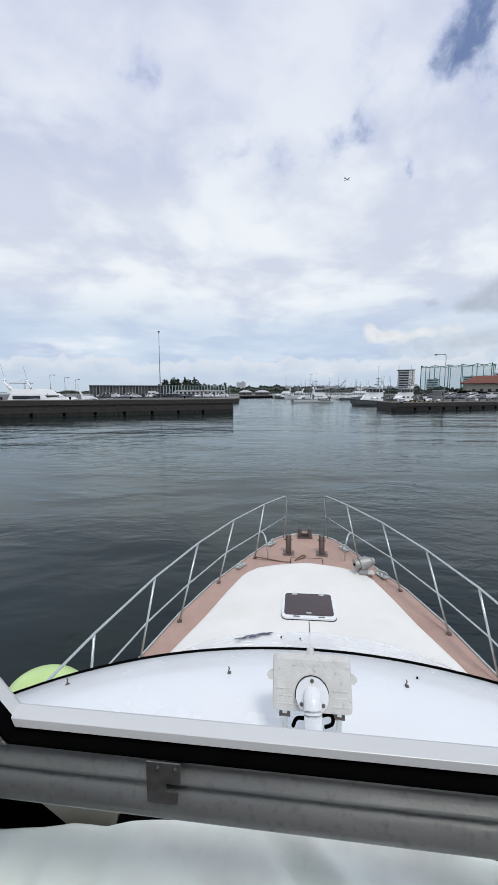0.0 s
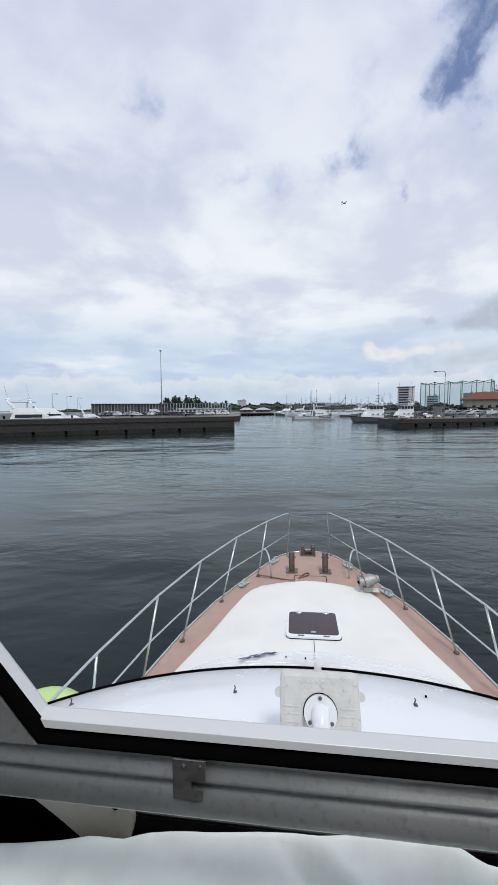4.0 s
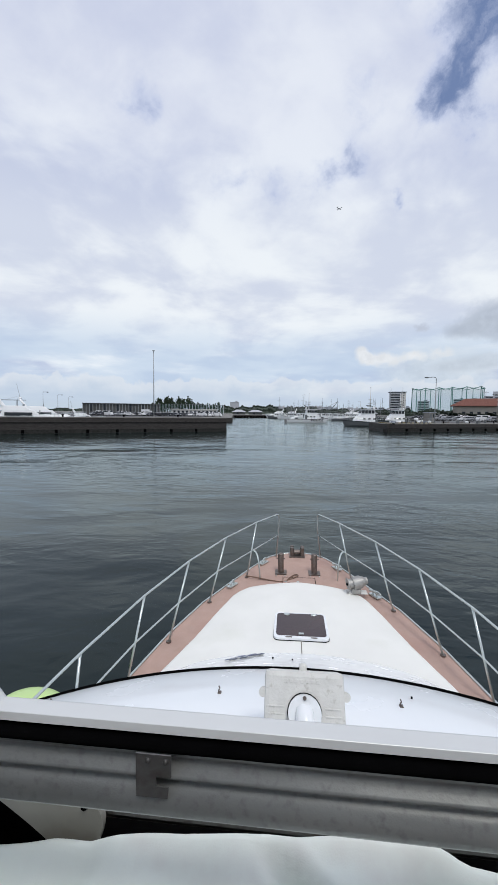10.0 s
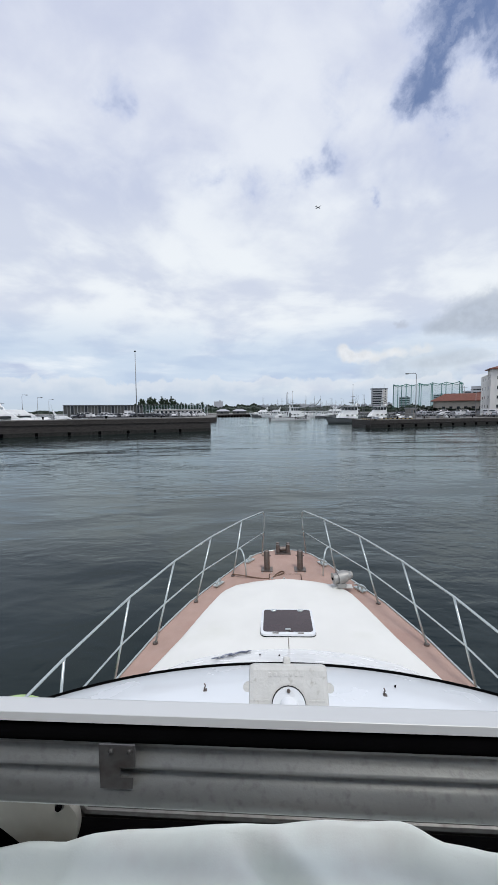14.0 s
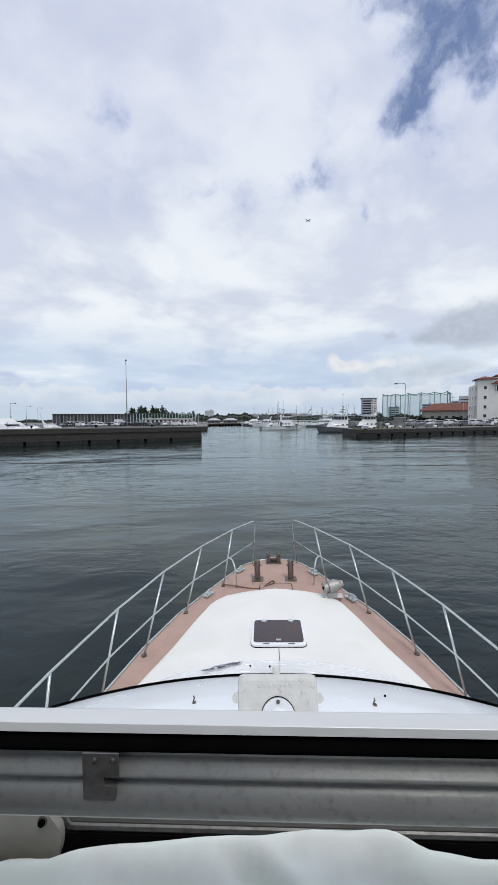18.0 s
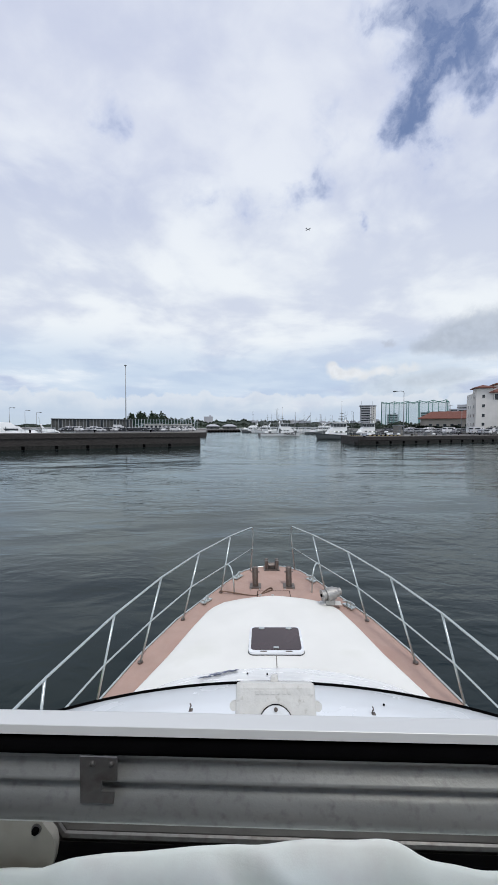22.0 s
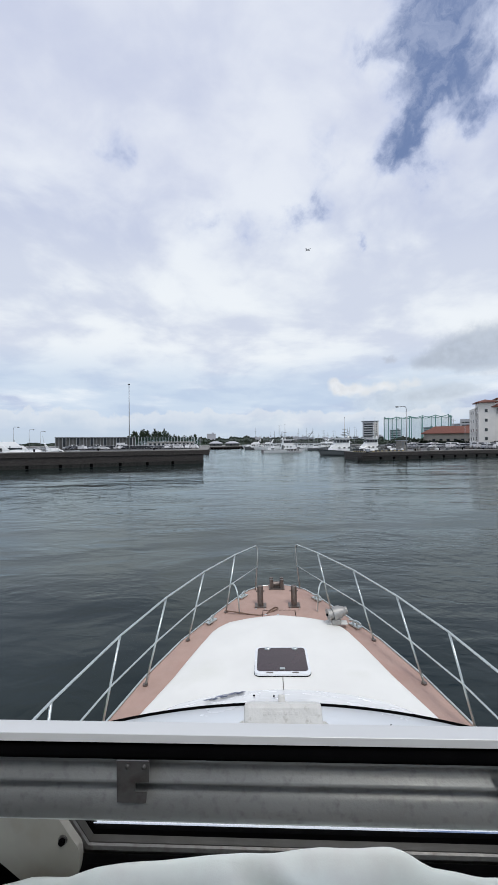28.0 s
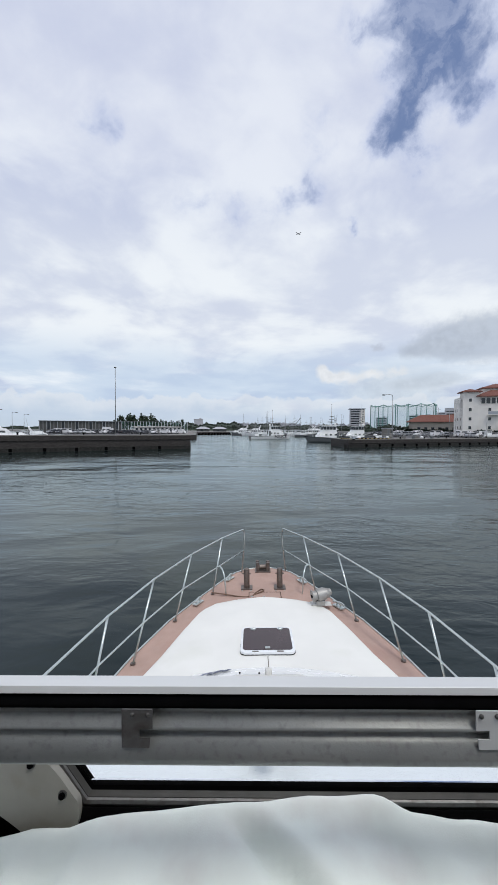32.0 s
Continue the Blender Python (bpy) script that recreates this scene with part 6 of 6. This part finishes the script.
def office():
    t = thing("harbour_office", turned(spot(27.9, 150, 1.61), -17), "white four-storey harbour office with red tile roofs", "building")
    L, D = 46.0, 15.0
    part("wall", rbox((L / 2, D / 2, 6.0), (L, D, 12.0), 0.05), M_STUCCO, t, "white stucco wall")
    part("base_wall", rbox((L / 2, D / 2 - 0.15, 0.7), (L + 0.3, D + 0.2, 1.4), 0.05), M_BRICKRED, t, "brown brick base")
    part("end_block", rbox((2.4, 2.2, 6.7), (4.8, 4.9, 13.4), 0.05), M_STUCCO, t)
    part("tower_block", rbox((26.5, 1.5, 7.1), (9, 6, 14.2), 0.05), M_STUCCO, t)
    part("upper_wall", rbox((L / 2 + 3, D / 2 + 2.5, 13.0), (L - 8, D - 5, 3.6), 0.05), M_STUCCO, t)
    part("eave_roof", hip_roof(B(), 4.6, 22, -0.2, 9, 12.0, 2.0), M_REDTILE, t, "red tile roof")
    part("end_roof", hip_roof(B(), 0, 4.8, -0.3, 4.7, 13.4, 0.9), M_REDTILE, t, "red tile roof")
    part("tower_roof", hip_roof(B(), 22, 31, -1.5, 4.5, 14.2, 1.7), M_REDTILE, t, "red tile roof")
    part("east_roof", hip_roof(B(), 31, 46, -0.2, 9, 12.0, 2.0), M_REDTILE, t, "red tile roof")
    part("top_roof", hip_roof(B(), 7, L - 1, 5.0, 14.5, 14.8, 1.6), M_REDTILE, t, "red tile roof")
    part("band_recess", rbox((13.3, -0.02, 10.6), (16.4, 0.14, 1.7), 0.02), M_DARKGLASS, t, "dark ribbon of top-floor glazing")
    for k in range(12):
        part("mullion", rbox((5.3 + k * 1.48, -0.12, 10.6), (0.28, 0.16, 1.8), 0.02), M_STUCCO, t)
    part("east_band", rbox((38.5, -0.02, 10.6), (14, 0.14, 1.7), 0.02), M_DARKGLASS, t)
    first = None
    for x in (2.2, 8.0, 12.5, 17.0, 20.5, 24.5, 28.5, 33.5, 37.5, 42.0):
        for z in (2.6, 5.2, 8.0, 10.8):
            if 5 < x < 22 and z > 9 or x > 31 and z > 9:
                continue
            y = -0.27 if x < 4.8 else (-1.52 if 22 < x < 31 else -0.02)
            if first is None:
                first = part("window", rbox((0, 0, 0), (1.0, 0.12, 1.1), 0.02), M_STUCCO, t)
                first.matrix_local = Matrix.Translation((x, y, z))
                fp = part("pane", rbox((0, -0.05, 0), (0.8, 0.06, 0.9), 0.01), M_DARKGLASS, first)
            else:
                o = again(first, t, Matrix.Translation((x, y, z)))
                again(fp, o, Matrix.Identity(4))
    for z in (2.6, 5.2, 8.0, 10.8):
        for y in (2.4, 7.5, 11.5):
            o = again(first, t, Matrix.Translation((-0.04, y, z)) @ Matrix.Rotation(radians(-90), 4, "Z"))
            again(fp, o, Matrix.Identity(4))
    t.scale = (1, 1, 1.12)
    for x, z in ((9.0, 6.4), (18.6, 6.4), (34.0, 6.4)):
        b = part("balcony", rbox((x, -0.6, z), (3.4, 1.2, 0.2), 0.03), M_STUCCO, t)
        part("balcony_rail", rbox((x, -1.15, z + 0.55), (3.4, 0.08, 0.9), 0.03), M_HAZY, b)
    return t


office()
sh = thing("storehouse", turned(spot(25.3, 205, 1.61), -22), "low white storehouse with a broad red tile roof", "building")
part("wall", rbox((0, 5, 3.0), (27.0, 10, 6.0), 0.05), M_BEIGE, sh)
part("roof", hip_roof(B(), -13.5, 13.5, 0, 10, 6.0, 3.4, 1.2), M_REDTILE, sh, "red tile roof")
for k in range(7):
    part("window", rbox((-9 + k * 3.0, -0.03, 2.7), (1.3, 0.12, 1.2), 0.02), M_DARKGLASS, sh)
part("door", rbox((0.5, -0.03, 1.2), (2.4, 0.12, 2.4), 0.02), M_GREYPAINT, sh)
bt = thing("brick_tower", turned(spot(27.2, 235, 1.61), -20), "square brown brick tower behind the storehouse", "building")
part("wall", rbox((0, 0, 5.2), (4.6, 5, 10.4), 0.05), M_BRICKRED, bt)
part("cap", rbox((0, 0, 10.5), (5.0, 5.4, 0.4), 0.05), M_BRICKRED, bt)
ax = thing("office_annexe", turned(spot(44, 150, 1.61), -30), "white annexe with a red roof beside the office", "building")
part("wall", rbox((0, 0, 5), (14, 10, 10), 0.05), M_STUCCO, ax)
part("roof", hip_roof(B(), -7, 7, -5, 5, 10, 2.0), M_REDTILE, ax)
part("door", rbox((-4, -5.03, 3), (3.5, 0.12, 6), 0.02), M_GREYPAINT, ax)
for k in range(3):
    part("window", rbox((0 + k * 2.4, -5.03, 6), (1.2, 0.12, 1.3), 0.02), M_DARKGLASS, ax)

random.seed(44)
for k in range(22):
    az = -1.5 + 14.5 * k / 21 + random.uniform(-0.25, 0.25)
    d_ = random.uniform(205, 300)
    t = thing("harbour_mast", Matrix.Translation(spot(az, d_, 0.3 if d_ < 255 else 1.61)), "thin dark mast rising from the crowded marina", "mast", "marina masts")
    hh = random.uniform(6, 13)
    part("pole", tube(B(), [(0, 0, -0.5), (0, 0, hh)], [0.13, 0.07], 6), M_GREYPAINT, t)
    part("yard", rbox((0, 0, hh * 0.8), (1.6, 0.08, 0.08), 0.01), M_GREYPAINT, t)
    part("float", rbox((0, 0, -0.25), (1.6, 1.6, 0.5), 0.05), M_GREYPAINT, t)

# small pale-roofed houses and a shed row by the far quay
for az, d, w in ((-7.4, 285, 9), (-5.0, 292, 10), (10.6, 300, 16)):
    h = thing("boat_house", turned(spot(az, d, 1.61), -az), "small pale-roofed harbour house", "house", "harbour houses")
    part("wall", rbox((0, 0, 1.0), (w, 6, 2.0), 0.03), M_TAUPE, h)
    part("roof", hip_roof(B(), -w / 2, w / 2, -3, 3, 2.0, 1.5, 0.6), M_CITY, h, "pale roof")
    part("door", rbox((-1, -3.03, 1.05), (1.4, 0.1, 1.9), 0.02), M_DARKGLASS, h)
    part("window", rbox((1.6, -3.03, 1.5), (1.6, 0.1, 1.0), 0.02), M_DARKGLASS, h)


# mobile crane with a raised jib and two quay cranes far out to port
def jib_crane(p, deg, h):
    t = thing("mobile_crane", turned(p, deg), "dark mobile crane with a raised jib", "crane")
    part("chassis", rbox((0, 0, 1.2), (9, 3, 1.6), 0.1), M_GREYPAINT, t)
    part("cab", rbox((-1.5, 0, 3.2), (3.5, 2.6, 2.4), 0.1), M_GREYPAINT, t)
    part("jib", tube(B(), [(0, 0, 3), (h * 0.75, 0, h)], [0.7, 0.35], 6), M_GREYPAINT, t)
    part("back_stay", tube(B(), [(-3, 0, 4), (-2, 0, h * 0.55), (h * 0.75, 0, h)], 0.15, 5), M_GREYPAINT, t)
    for x in (-3, 0, 3):
        part("wheel", cyl(B(), (x, -1.4, 0.6), 0.6, 0.5, 12, pose(0, 0, 0, 90, 0, 0)), M_TYRE, t)


jib_crane(spot(5.6, 520, 1.61), 25, 17)
jib_crane(spot(2.9, 560, 1.61), 200, 13)
tagged(part("shore_port", rbox((-1650, 1830, 0.5), (700, 500, 3.0), 0.5), M_HILL), "low distant container port shore", "ground", kind="structure")
for az, d in ((-40.5, 2300), (-36.2, 2500), (-43.5, 2400)):
    t = thing("quay_crane", turned(spot(az, d, 1.9), 20), "distant grey container crane with a long boom", "crane", "container cranes")
    for x in (-14, 14):
        for y in (-8, 8):
            part("leg", rbox((x, y, 25), (2, 2, 50), 0.1), M_HAZY, t)
        part("portal", rbox((x, 0, 22), (2, 18, 2), 0.1), M_HAZY, t)
    part("boom", rbox((-30, 0, 50), (120, 5, 4), 0.1), M_HAZY, t)
    part("apex", tube(B(), [(-14, 0, 50), (0, 0, 74), (14, 0, 50)], 1.0, 5), M_HAZY, t)
    part("stay", tube(B(), [(0, 0, 74), (-70, 0, 52)], 0.5, 5), M_HAZY, t)

# outer breakwater with its wall, out to port
slab("breakwater_west", [Bq, (-60, -60), (-72, -62), (-92, 20)], 2.3, "long dark concrete breakwater")
wl = tagged(part("wall_breakwater", rbox((0, 0, 3.2), (1.2, 70, 3.0), 0.1, turned(Vector((-71.5, -22, 0)), 3)), M_CONCPALE), "pale concrete parapet wall on the breakwater", "wall", kind="structure")


# concrete armour blocks heaped to starboard
bm = B()
for d_ in ((0, 0, 1), (0.94, 0, -0.33), (-0.47, 0.82, -0.33), (-0.47, -0.82, -0.33)):
    tube(bm, [(0, 0, 0), Vector(d_) * 0.75, Vector(d_) * 1.45], [0.52, 0.46, 0.36], 10)
ab = part("armour_block", bm, M_CONC, None, smooth=False)
tagged(ab, "dark four-legged concrete armour block on the mound", "breakwater block", "armour mound")
random.seed(17)
for k in range(90):
    u = k / 89 * 60
    row = k % 3
    p = Vector((12.5 + u * 0.93 + random.uniform(-0.4, 0.4), -6.0 - u * 0.20 + row * 1.5, 0.15 + row * 0.75 + random.uniform(-0.2, 0.2)))
    m = Matrix.Translation(p) @ Euler((random.uniform(0, 6), random.uniform(0, 6), random.uniform(0, 6))).to_matrix().to_4x4()
    if k == 0:
        ab.matrix_world = m
    else:
        copy_thing(ab, m)
slab("breakwater_east", [(14, 0), (75, -13), (200, 20), (200, 120), (97, 116.3), (90, 60)], 1.4, "flat rubble ground behind the armour blocks")

# the aeroplane crossing high up
pl = thing("aeroplane", turned(spot(6.2, 1500, 735), 40), "small dark twin-engined aeroplane in the sky", "aeroplane")
part("fuselage", tube(B(), [(-11, 0, 0.4), (-9, 0, 0), (8, 0, 0), (11, 0, -0.3)], [0.4, 1.0, 1.3, 0.3], 10), M_GREYPAINT, pl, smooth=True)
part("wing", rbox((1.5, 0, 0.9), (2.6, 26, 0.35), 0.1), M_GREYPAINT, pl)
part("tailplane", rbox((-10, 0, 1.0), (1.6, 8, 0.25), 0.05), M_GREYPAINT, pl)
part("fin", rbox((-10, 0, 2.2), (2.2, 0.3, 3.4), 0.05), M_GREYPAINT, pl)
for s in (-1, 1):
    part("engine", tube(B(), [(0, s * 4.2, 0.5), (4.4, s * 4.2, 0.5)], 0.6, 8), M_GREYPAINT, pl)
